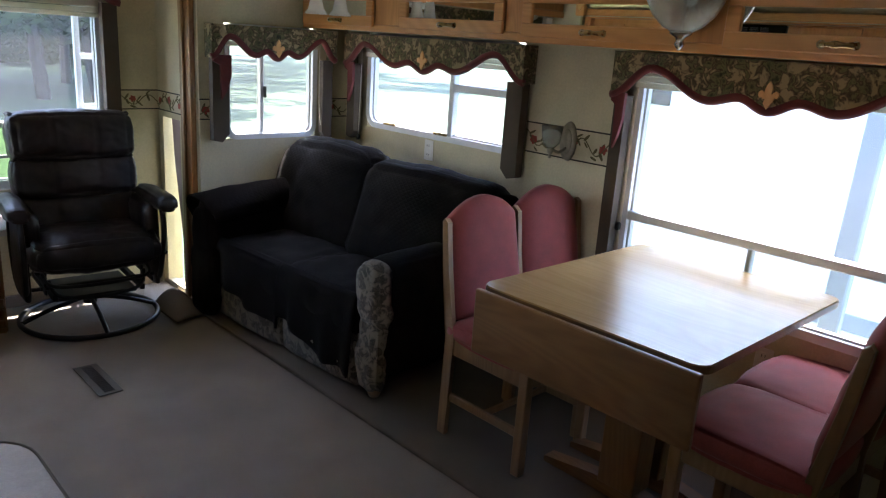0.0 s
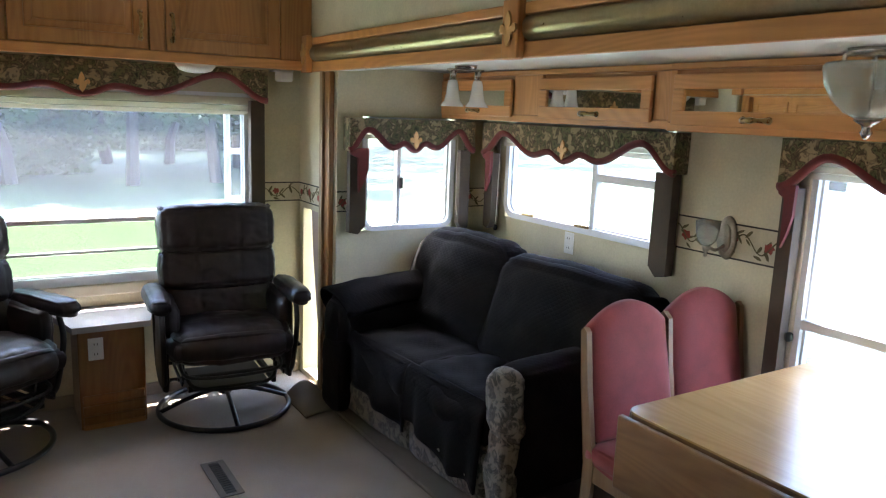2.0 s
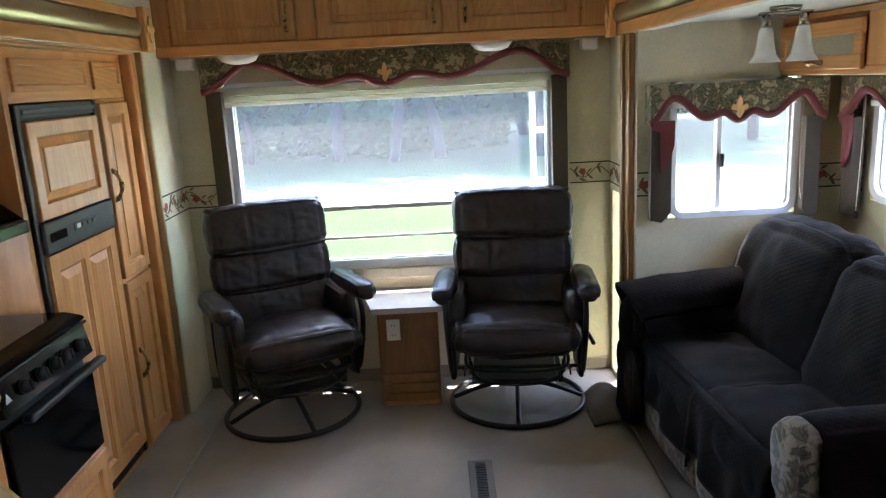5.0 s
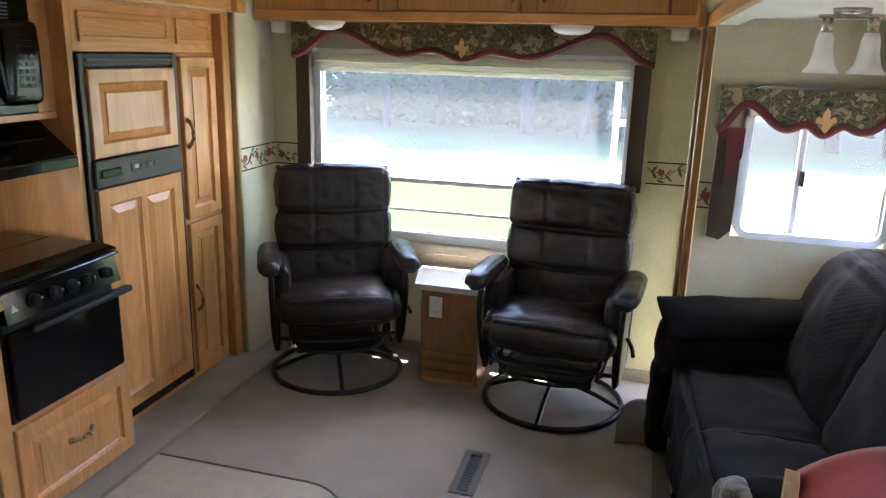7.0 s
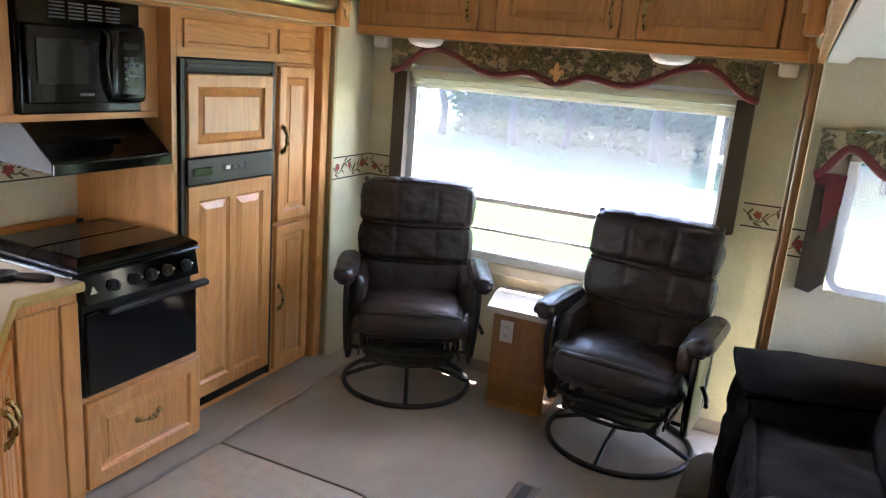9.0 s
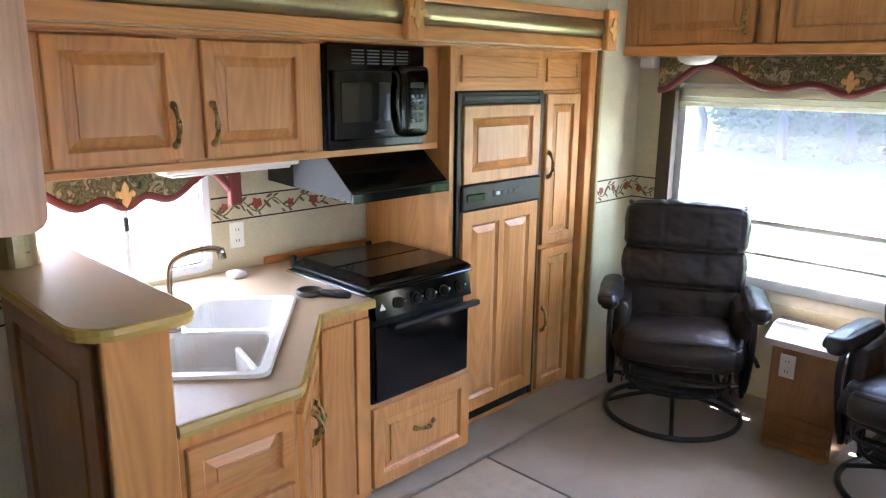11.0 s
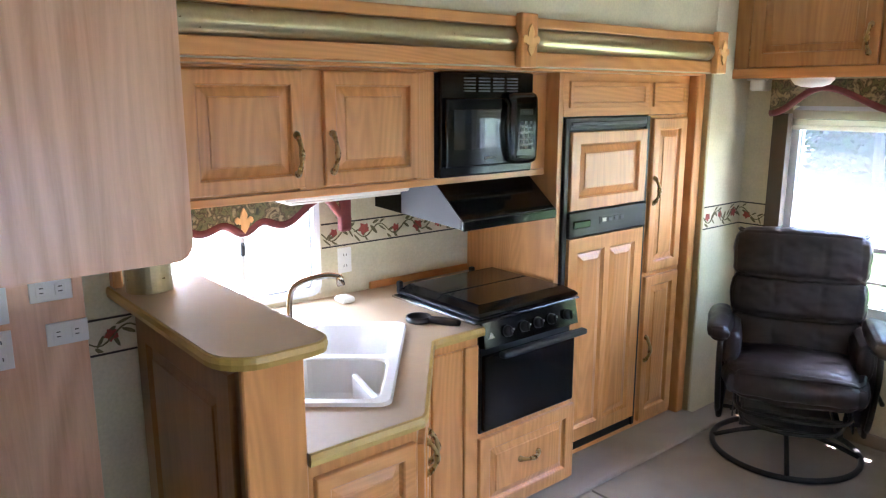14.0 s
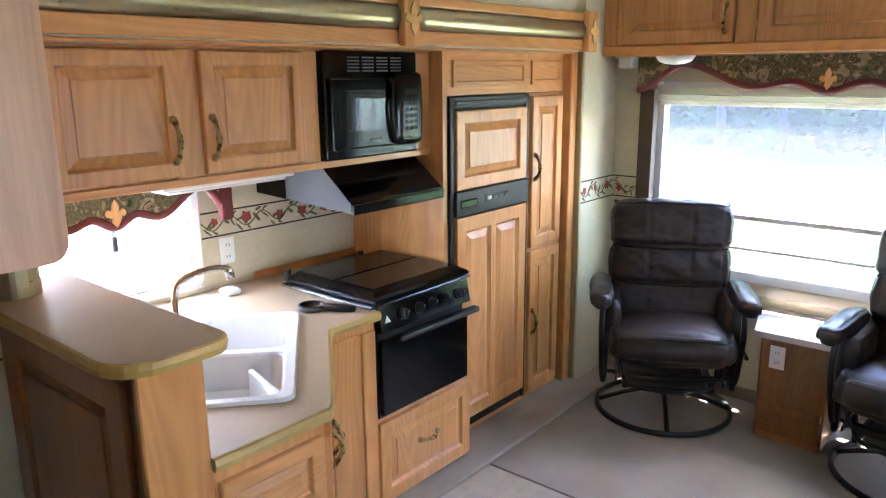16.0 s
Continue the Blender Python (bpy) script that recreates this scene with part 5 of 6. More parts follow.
def recliner():
    c = thing("recliner", (0, 0, 0), "dark brown leather swivel glider recliner on a black ring base", "chair", group="pair of leather recliners")
    ring = [(0.342 * math.cos(2 * math.pi * k / 48), 0.342 * math.sin(2 * math.pi * k / 48), 0.016) for k in range(48)]
    part("base_ring", tube(mesh(), ring, 0.0145, 10, closed=True), STEEL_BLACK, c, "black tubular steel ring", True)
    for a in (0, 90, 180, 270):
        ca, sa = math.cos(radians(a)), math.sin(radians(a))
        part("spoke", tube(mesh(), smooth_path([(0.340 * ca, 0.340 * sa, 0.02), (0.2 * ca, 0.2 * sa, 0.075), (0.05 * ca, 0.05 * sa, 0.115), (0, 0, 0.12)]), 0.012, 8), STEEL_BLACK, c, "", True)
    part("hub", lathe(mesh(), [(0.0, 0.09), (0.035, 0.09), (0.035, 0.14), (0.06, 0.15), (0.06, 0.17), (0.0, 0.172)], Matrix(), 20), STEEL_BLACK, c)
    part("swivel_plate", slab((-0.20, -0.17, 0.172), (0.20, 0.17, 0.19), 0.004), STEEL_BLACK, c)
    part("front_bar", tube(mesh(), smooth_path([(-0.23, -0.20, 0.30), (-0.2, -0.25, 0.235), (-0.08, -0.27, 0.21), (0.08, -0.27, 0.21), (0.2, -0.25, 0.235), (0.23, -0.20, 0.30)]), 0.010, 8), STEEL_BLACK, c, "", True)
    for y in (-0.14, 0.12):
        part("cross_bar", rod(mesh(), (-0.30, y, 0.245), (0.30, y, 0.245), 0.010, 8), STEEL_BLACK, c)
    for s in (-1, 1):
        part("glide_rail", slab((s * 0.21 - 0.012, -0.24, 0.20), (s * 0.21 + 0.012, 0.22, 0.235), 0.003), STEEL_BLACK, c)
        for y in (-0.16, 0.14):
            part("link", tube(mesh(), [(s * 0.235, y, 0.33), (s * 0.235, y + 0.03, 0.21)], 0.007, 6), STEEL_BLACK, c)
        part("side_frame", tube(mesh(), smooth_path([(s * 0.335, -0.20, 0.64), (s * 0.335, -0.235, 0.52), (s * 0.33, -0.20, 0.34), (s * 0.325, -0.14, 0.22), (s * 0.325, 0.02, 0.20), (s * 0.325, 0.14, 0.26), (s * 0.33, 0.15, 0.45), (s * 0.335, 0.08, 0.64)]), 0.014, 8), STEEL_BLACK, c, "", True)
        part("side_panel", soft(mesh(), (s * 0.318 - 0.018, -0.16, 0.19), (s * 0.318 + 0.018, 0.13, 0.63), 0.016, 8, 0.006, 0.006, 9), LEATHER, c, "", True)
        part("armrest", soft(mesh(), (s * 0.345 - 0.05, -0.30, 0.625), (s * 0.345 + 0.05, 0.13, 0.70), 0.036, 12, 0.012, 0.008, 10, dents=((2, 0.1, 0.01, 0.0),)), LEATHER, c, "padded leather armrest", True)
        part("arm_cushion", soft(mesh(), (s * 0.285 - 0.035, -0.19, 0.47), (s * 0.285 + 0.035, 0.16, 0.64), 0.034, 10, 0.012, 0.008, 9), LEATHER, c, "", True)
    part("lever", tube(mesh(), smooth_path([(0.345, -0.02, 0.40), (0.375, -0.05, 0.36), (0.385, -0.10, 0.345)]), 0.011, 8), STEEL_BLACK, c, "", True)
    third = ((0, -0.10, 0.008, 0.0035), (0, 0.10, 0.008, 0.0035))
    part("seat", soft(mesh(), (-0.295, -0.32, 0.355), (0.295, 0.16, 0.515), 0.078, 46, 0.03, 0.007, 10, dents=third), LEATHER, c, "tufted leather seat cushion", True)
    part("foot_bar", tube(mesh(), smooth_path([(-0.25, -0.16, 0.33), (-0.235, -0.27, 0.30), (-0.12, -0.295, 0.285), (0.12, -0.295, 0.285), (0.235, -0.27, 0.30), (0.25, -0.16, 0.33)]), 0.009, 8), STEEL_BLACK, c, "", True)
    for x in (-0.12, 0.0, 0.12):
        part("spring", tube(mesh(), [(x + 0.009 * math.cos(k * 1.05), -0.24 + 0.0085 * k, 0.345 + 0.009 * math.sin(k * 1.05)) for k in range(44)], 0.0025, 5), STEEL_BLACK, c, "coiled steel seat spring", True)
    for s in (-1, 1):
        part("scissor_arm", slab((s * 0.255 - 0.004, -0.27, 0.25), (s * 0.255 + 0.004, 0.08, 0.275), 0.002), STEEL_BLACK, c)
        part("bolt", rod(mesh(), (s * 0.245, -0.20, 0.262), (s * 0.268, -0.20, 0.262), 0.009, 8), STEEL_BLACK, c)
    tilt = Matrix.Translation((0, 0.08, 0.42)) @ pose(0, 0, 0, -10, 0, 0)
    for nm, z0, z1, y0, th in (("back_lower", 0.01, 0.262, -0.050, 0.0), ("back_middle", 0.232, 0.462, -0.062, 0.0), ("headrest", 0.43, 0.68, -0.086, 0.0)):
        part(nm, soft(mesh(), (-0.295, y0, z0), (0.295, 0.07, z1), 0.052, 46, 0.018, 0.006, 15, tilt, dents=((0, -0.105, 0.008, 0.0045), (0, 0.105, 0.008, 0.0045))), LEATHER, c, "puffy leather back roll", True)
    part("back_shell", soft(mesh(), (-0.285, 0.03, 0.0), (0.285, 0.10, 0.67), 0.03, 10, 0.0, 0.004, 6, tilt), LEATHER, c, "", True)
    return c


chair = recliner()
chair.matrix_basis = pose(1.045, 4.285, 0.001, 0, 0, -5)
copy_thing(chair, pose(-0.135, 4.285, 0.001, 0, 0, 28))

# ---------- little cabinet between the recliners ----------
st = thing("side_cabinet", (0.49, 4.45, 0.0), "small oak cabinet with pale laminate top between the recliners", "cabinet")
part("body", slab((0.335, 4.30, 0.001), (0.645, REAR - 0.02, 0.515), 0.004), OAK_BROWN_SHADE, st)
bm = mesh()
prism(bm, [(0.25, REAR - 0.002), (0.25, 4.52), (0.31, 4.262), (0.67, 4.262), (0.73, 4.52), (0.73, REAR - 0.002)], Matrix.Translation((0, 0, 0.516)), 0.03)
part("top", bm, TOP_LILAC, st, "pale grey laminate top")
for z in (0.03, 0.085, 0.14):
    part("slat", box(mesh(), (0.345, 4.282, z), (0.635, 4.30, z + 0.042), 0.006, 2), OAK_BROWN_SHADE, st)
part("kick", slab((0.345, 4.288, 0.001), (0.635, 4.299, 0.028)), OAK_SHADED["x"], st)


def outlet(m, name="power_outlet"):
    o = thing(name, m.translation, "white duplex power outlet plate on the panel", "outlet", group="white wall plates")
    part("plate", box(mesh(), (-0.035, -0.057, 0.001), (0.035, 0.057, 0.007), 0.004, 2, m), WHITE, o)
    for y in (-0.025, 0.025):
        s = part("socket", box(mesh(), (-0.017, y - 0.015, 0.007), (0.017, y + 0.015, 0.010), 0.004, 2, m), WHITE, o)
        for x in (-0.007, 0.007):
            part("slot", box(mesh(), (x - 0.0015, y - 0.005, 0.0102), (x + 0.0015, y + 0.006, 0.0108), m=m), LINE_DK, s)
    return o


outlet(basis((0.415, 4.299, 0.42), (1, 0, 0), UP))
outlet(basis((KWALL, 2.474, 1.035), (0, 1, 0), UP))
outlet(basis((BACK, 1.30, 0.45), (0, -1, 0), UP))
outlet(basis((BACK, 3.32, 0.985), (0, -1, 0), UP))

VENT = plain("bronze_register", (0.13, 0.11, 0.09), 0.8, metal=0.0)
vent = thing("floor_vent", (0.80, 3.50, 0.0), "bronze metal floor register with dark slots", "vent")
part("frame", slab((0.755, 3.33, 0.0005), (0.860, 3.67, 0.006), 0.002), VENT, vent)
part("well", slab((0.785, 3.35, 0.0062), (0.830, 3.65, 0.007), 0), LINE_DK, vent)
for k in range(14):
    part("slat", slab((0.785, 3.357 + 0.0205 * k, 0.0072), (0.830, 3.362 + 0.0205 * k, 0.009), 0), STEEL_BLACK, vent)

# ---------- dinette ----------
tb = thing("dinette_table", (2.05, 1.46, 0.026), "drop-leaf dinette table with honey laminate top and brown oak base, its shade in the colour", "table")
bm = prism(mesh(), [(x + 1.545, y + 1.055) for x, y in rounded(1.0, 0.82, 0.05)], Matrix.Translation((0, 0, 0.776)), 0.024)
part("tabletop", bm, TABLE, tb)
bm = mesh()
ring_frame(bm, Matrix.Translation((1.541, 1.051, 0.774)), 1.008, 0.828, 0.054, 0.005, 0.0, 0.022)
part("edge_band", bm, TABLE_DK_SHADE["y"], tb, "dark wooden edge band")
# leaf, pedestal and feet: shade under the top is part of their colour
part("drop_leaf", box(mesh(), (1.508, 1.045, 0.565), (1.532, 1.865, 0.792), 0.006, 2), TABLE_DK_SHADE["y"], tb, "hanging oak drop leaf")
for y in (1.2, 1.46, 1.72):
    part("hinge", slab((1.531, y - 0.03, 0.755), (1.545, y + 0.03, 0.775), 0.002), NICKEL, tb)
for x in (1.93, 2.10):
    part("pedestal", box(mesh(), (x - 0.055, 1.38, 0.085), (x + 0.055, 1.53, 0.77), 0.006, 2), TABLE_DK_SHADE["z"], tb)
part("brace", slab((1.72, 1.40, 0.735), (2.35, 1.51, 0.774), 0.005), TABLE_DK_SHADE["x"], tb)
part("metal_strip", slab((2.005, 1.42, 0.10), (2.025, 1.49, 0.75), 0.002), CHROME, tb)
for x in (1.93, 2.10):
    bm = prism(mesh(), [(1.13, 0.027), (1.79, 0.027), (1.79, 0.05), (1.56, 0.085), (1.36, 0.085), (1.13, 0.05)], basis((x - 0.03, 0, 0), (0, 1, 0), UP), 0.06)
    part("foot", bm, TABLE_DK_SHADE["y"], tb)


def dining_chair():
    c = thing("dining_chair", (0, 0, 0), "oak dining chair with rose velour seat and arched back", "chair", group="chairs round the dinette table")
    for s in (-1, 1):
        part("front_leg", box(mesh(), (s * 0.195 - 0.02, -0.215, 0), (s * 0.195 + 0.02, -0.175, 0.42), 0.005, 2), CHAIRWOOD, c)
        bm = mesh()
        out = [(0.185, 0.0), (0.225, 0.0), (0.215, 0.42), (0.255, 0.70), (0.272, 0.885), (0.260, 0.90), (0.243, 0.885), (0.22, 0.70), (0.172, 0.42)]
        prism(bm, out, basis((s * 0.205 - 0.012, 0, 0), (0, 1, 0), UP), 0.024)
        bmesh.ops.bevel(bm, geom=[e for e in bm.edges if e.calc_face_angle(0) > 1.0], offset=0.003, segments=1, affect="EDGES")
        part("back_leg", bm, CHAIRWOOD, c)
        part("side_apron", box(mesh(), (s * 0.197 - 0.011, -0.175, 0.355), (s * 0.197 + 0.011, 0.18, 0.42), 0.003, 1), CHAIRWOOD, c)
        part("stretcher", box(mesh(), (s * 0.197 - 0.01, -0.175, 0.15), (s * 0.197 + 0.01, 0.19, 0.185), 0.004, 1), CHAIRWOOD, c)
    part("front_apron", box(mesh(), (-0.175, -0.207, 0.355), (0.175, -0.187, 0.42), 0.003, 1), CHAIRWOOD, c)
    part("rear_apron", box(mesh(), (-0.19, 0.185, 0.355), (0.19, 0.205, 0.42), 0.003, 1), CHAIRWOOD, c)
    part("cross_stretcher", box(mesh(), (-0.187, -0.01, 0.155), (0.187, 0.01, 0.18), 0.004, 1), CHAIRWOOD, c)
    part("seat", soft(mesh(), (-0.215, -0.225, 0.415), (0.215, 0.20, 0.495), 0.035, 16, 0.022, 0.004, 8), ROSE, c, "rose velour seat pad", True)
    bm = mesh()
    nu, nv = 18, 16
    front, back = [], []
    for i in range(nu + 1):
        u = 2 * i / nu - 1
        top = 0.885 + 0.085 * (1 - abs(u) ** 2.0)
        fr, bk = [], []
        for j in range(nv + 1):
            v = j / nv
            z = 0.50 + (top - 0.50) * v
            lean_ = 0.19 + 0.085 * v
            edge_ = (1 - abs(u) ** 6) * (1 - (2 * v - 1) ** 8)
            x = u * 0.192
            fr.append(bm.verts.new((x, lean_ - 0.012 - 0.03 * edge_ + 0.004 * noise.noise(Vector((x * 9, z * 9, 0))), z)))
            bk.append(bm.verts.new((x, lean_ + 0.016 + 0.018 * edge_, z)))
        front.append(fr)
        back.append(bk)
    for g in (front, back):
        for i in range(nu):
            for j in range(nv):
                bm.faces.new((g[i][j], g[i + 1][j], g[i + 1][j + 1], g[i][j + 1]))
    rim = [(i, 0) for i in range(nu)] + [(nu, j) for j in range(nv)] + [(i, nv) for i in range(nu, 0, -1)] + [(0, j) for j in range(nv, 0, -1)]
    for (a, b), (p, q) in zip(rim, rim[1:] + rim[:1]):
        bm.faces.new((front[a][b], front[p][q], back[p][q], back[a][b]))
    part("backrest", bm, ROSE, c, "arched rose velour back", True)
    return c


dc = dining_chair()
dc.matrix_basis = pose(1.935, 1.985, 0.026, 0, 0, 0)
copy_thing(dc, pose(2.36, 2.01, 0.026, 0, 0, -3))
copy_thing(dc, pose(1.965, 1.0, 0.026, 0, 0, 180))
copy_thing(dc, pose(2.39, 1.0, 0.026, 0, 0, 178))

# ---------- kitchen ----------
FX = -0.75
fr = thing("fridge_cabinet", (-1.0, 3.72, 0.025), "tall honey oak cabinet round the fridge with a narrow pantry", "cabinet")
part("side_panel", slab((KWALL + 0.003, 3.205, 0.026), (FX + 0.001, 3.235, SLIDE_Z - 0.002), 0.002), OAK["z"], fr)
part("divider", slab((KWALL + 0.003, 3.857, 0.026), (FX + 0.001, 3.873, SLIDE_Z - 0.002), 0.002), OAK["z"], fr)
part("top_rail", slab((FX - 0.02, 3.236, 1.662), (FX, 4.193, SLIDE_Z - 0.003), 0.002), OAK["y"], fr)
part("kick_board", slab((FX - 0.02, 3.236, 0.026), (FX, 3.856, 0.052), 0.002), OAK["y"], fr)
part("pantry_body", slab((KWALL + 0.003, 3.874, 0.026), (FX - 0.001, 4.193, 1.66), 0.002), OAK["z"], fr)
for y0, y1 in ((3.27, 3.83), (3.885, 4.16)):
    w, m = y1 - y0, basis((FX, y0, 1.70), (0, 1, 0), UP)
    part("top_panel", loft_rects(mesh(), m, [(0, 0, w, 0.115, 0.0), (0, 0, w, 0.115, 0.010), (0.003, 0.003, w - 0.003, 0.112, 0.012), (0.02, 0.02, w - 0.02, 0.095, 0.012), (0.026, 0.026, w - 0.026, 0.089, 0.005)]), OAK["y"], fr)
m = basis((FX, 3.885, 0.868), (0, 1, 0), UP)
door(fr, m, 0.285, 0.775, (0.025, 0.42, 0.125, "v"), name="pantry_door")
m = basis((FX, 3.885, 0.06), (0, 1, 0), UP)
door(fr, m, 0.285, 0.785, (0.025, 0.40, 0.125, "v"), name="pantry_door")

fg = thing("fridge", (-1.0, 3.55, 0.05), "black-framed absorption fridge with oak panel doors", "fridge")
part("body", slab((-1.30, 3.24, 0.053), (FX - 0.004, 3.854, 1.658), 0), BLACK_MATT, fg)
for y0, y1 in ((3.240, 3.268), (3.826, 3.854)):
    part("frame_side", slab((FX - 0.003, y0, 0.055), (FX + 0.016, y1, 1.657), 0.003), BLACK_MATT, fg)
part("vent_grille", slab((FX - 0.003, 3.269, 0.055), (FX + 0.010, 3.825, 0.105), 0.003), BLACK_MATT, fg)
part("top_strip", slab((FX - 0.003, 3.269, 1.607), (FX + 0.014, 3.825, 1.657), 0.003), BLACK_MATT, fg)
part("top_trim", slab((FX + 0.0145, 3.275, 1.622), (FX + 0.022, 3.82, 1.640), 0.003), GREY_STEEL, fg)
m = basis((FX - 0.002, 3.272, 1.245), (0, 1, 0), UP)
part("freezer_door", raised_door(m, 0.55, 0.352, 0.03, 0.06), OAK["z"], fg, "oak raised-panel freezer door")
m = basis((FX - 0.002, 3.272, 0.112), (0, 1, 0), UP)
fd = part("fridge_door", framed_hole(mesh(), m, 0.55, 1.005, 0.03, [(0.06, 0.065, 0.255, 0.94), (0.295, 0.065, 0.49, 0.94)]), OAK["z"], fg, "tall oak double-panel fridge door")
for x in (0.0605, 0.2955):
    part("panel", loft_rects(mesh(), m, [(x, 0.0655, x + 0.194, 0.9395, 0.0), (x, 0.0655, x + 0.194, 0.9395, 0.028), (x + 0.012, 0.078, x + 0.182, 0.927, 0.017), (x + 0.045, 0.11, x + 0.149, 0.895, 0.027)]), OAK["z"], fd)
cp = part("control_panel", slab((FX - 0.003, 3.262, 1.123), (FX + 0.034, 3.832, 1.24), 0.006, 2), BLACK_MATT, fg, "black control panel")
part("display", slab((FX + 0.0342, 3.47, 1.172), (FX + 0.037, 3.66, 1.205), 0.002), STEEL_BLACK, cp)
for k in range(4):
    part("button", slab((FX + 0.0372, 3.485 + 0.044 * k, 1.18), (FX + 0.041, 3.515 + 0.044 * k, 1.198), 0.002), GREY_STEEL if k else WHITE, cp)
part("handle_recess", slab((FX + 0.0342, 3.285, 1.165), (FX + 0.044, 3.40, 1.20), 0.004), BLACK, cp)

# upper cabinets with the microwave
UX = -0.82
up = thing("upper_cabinet", (-1.08, 2.35, 1.41), "honey oak upper cabinet with two raised-panel doors beside a microwave", "cabinet")
part("body", slab((KWALL + 0.003, 1.462, 1.412), (UX - 0.02, 2.545, SLIDE_Z - 0.002), 0.002), OAK["y"], up)
part("bottom_rail", slab((UX - 0.019, 1.462, 1.41), (UX, 3.203, 1.437), 0.003), OAK["y"], up)
part("top_rail", slab((UX - 0.019, 1.462, 1.842), (UX, 3.203, SLIDE_Z - 0.003), 0.003), OAK["y"], up)
for y0, y1 in ((1.462, 1.60), (1.985, 2.095), (2.485, 2.575), (3.10, 3.203)):
    part("stile", slab((UX - 0.019, y0, 1.438), (UX - 0.001, y1, 1.841), 0.002), OAK["z"], up)
part("microwave_box", slab((KWALL + 0.003, 2.546, 1.412), (-1.25, 3.203, SLIDE_Z - 0.002), 0.002), OAK_SHADED["y"], up)
part("floor_board", slab((-1.249, 2.546, 1.412), (UX - 0.02, 3.203, 1.43), 0.002), OAK["y"], up)
m = basis((UX, 1.588, 1.447), (0, 1, 0), UP)
door(up, m, 0.412, 0.39, (0.382, 0.115, 0.13, "v"), rail=0.05)
m = basis((UX, 2.080, 1.447), (0, 1, 0), UP)
door(up, m, 0.412, 0.39, (0.028, 0.115, 0.13, "v"), rail=0.05)

mw = thing("microwave", (-1.0, 2.84, 1.432), "black built-in microwave with a curved door handle", "microwave")
part("case", slab((-1.24, 2.585, 1.436), (UX + 0.005, 3.088, 1.842), 0.004), BLACK_MATT, mw)
part("bezel", slab((UX + 0.0055, 2.583, 1.437), (UX + 0.026, 3.092, 1.846), 0.008, 2), BLACK, mw)
part("door_panel", slab((UX + 0.0265, 2.60, 1.475), (UX + 0.042, 2.965, 1.745), 0.012, 3), BLACK, mw)
part("door_glass", slab((UX + 0.0422, 2.635, 1.545), (UX + 0.045, 2.885, 1.70), 0.002), DARK_GLASS, mw, "dark reflective door window")
cpn = part("control_panel", soft(mesh(), (UX + 0.015, 2.925, 1.475), (UX + 0.066, 3.09, 1.765), 0.025, 14, 0.004), BLACK, mw, "bulging glossy control panel", True)
part("handle", tube(mesh(), smooth_path([(UX + 0.043, 2.905, 1.742), (UX + 0.054, 2.918, 1.71), (UX + 0.058, 2.905, 1.62), (UX + 0.054, 2.918, 1.53), (UX + 0.043, 2.93, 1.49)]), 0.010, 10), BLACK, mw, "curved glossy grip", True)
for r in range(5):
    for c in range(3):
        part("button", slab((UX + 0.0665, 2.975 + 0.026 * c, 1.535 + 0.025 * r), (UX + 0.0715, 2.993 + 0.026 * c, 1.550 + 0.025 * r), 0.002), GREY_STEEL, cpn)
part("display", slab((UX + 0.0665, 2.972, 1.675), (UX + 0.0705, 3.048, 1.70), 0.002), DARK_GLASS, cpn)
for k in range(4):
    for j in range(5):
        part("vent_slot", slab((UX + 0.0262, 2.70 + 0.078 * k, 1.768 + 0.0125 * j), (UX + 0.0285, 2.762 + 0.078 * k, 1.774 + 0.0125 * j), 0), GREY_STEEL, mw)
part("badge", slab((UX + 0.0422, 2.80, 1.502), (UX + 0.044, 2.86, 1.512), 0), GREY_STEEL, mw, "small grey badge bar")

hd = thing("range_hood", (-1.03, 2.90, 1.25), "black range hood with a grey painted side", "hood")
bm = prism(mesh(), [(-0.735, 1.235), (-0.735, 1.275), (-0.90, 1.408), (KWALL + 0.003, 1.408), (KWALL + 0.003, 1.262)], Matrix(((1, 0, 0, 0), (0, 0, 1, 2.645), (0, 1, 0, 0), (0, 0, 0, 1))), 0.535)
part("shell", bm, BLACK, hd)
bm = prism(mesh(), [(-0.737, 1.237), (-0.737, 1.272), (-0.90, 1.405), (-1.13, 1.405), (-1.13, 1.255)], Matrix(((1, 0, 0, 0), (0, 0, 1, 2.640), (0, 1, 0, 0), (0, 0, 0, 1))), 0.004)
part("side_plate", bm, HOOD_GREY, hd, "grey painted side plate")
part("lip", slab((-0.735, 2.642, 1.23), (-0.722, 3.182, 1.272), 0.004), BLACK, hd)

ul = thing("under_cabinet_light", (-1.0, 2.28, 1.41), "white fluorescent strip light under the cabinet", "light")
part("housing", box(mesh(), (-1.12, 2.0, 1.375), (-0.96, 2.56, 1.411), 0.008, 2), WHITE, ul)
part("diffuser", box(mesh(), (-1.10, 2.03, 1.362), (-0.98, 2.53, 1.3745), 0.005, 2), FROST, ul)

# worktop with a diagonal sink corner
ZC = 0.88
outline = [(KWALL + 0.003, 1.59), (-0.105, 1.59), (-0.10, 1.945), (-0.115, 1.965), (-0.575, 2.36), (-0.585, 2.385), (-0.585, 2.625), (-1.105, 2.625), (-1.105, 3.165), (-0.66, 3.165), (-0.66, 3.203), (KWALL + 0.003, 3.203)]
E1 = Vector((-0.765, 0.645, 0)).normalized()
E2 = Vector((-E1.y, E1.x, 0))
SC = Vector((-0.628, 2.018, 0))
SL, SWD = 0.395, 0.195


def in_sink(a, b):
    p = SC + E1 * a + E2 * b
    return (p.x, p.y)


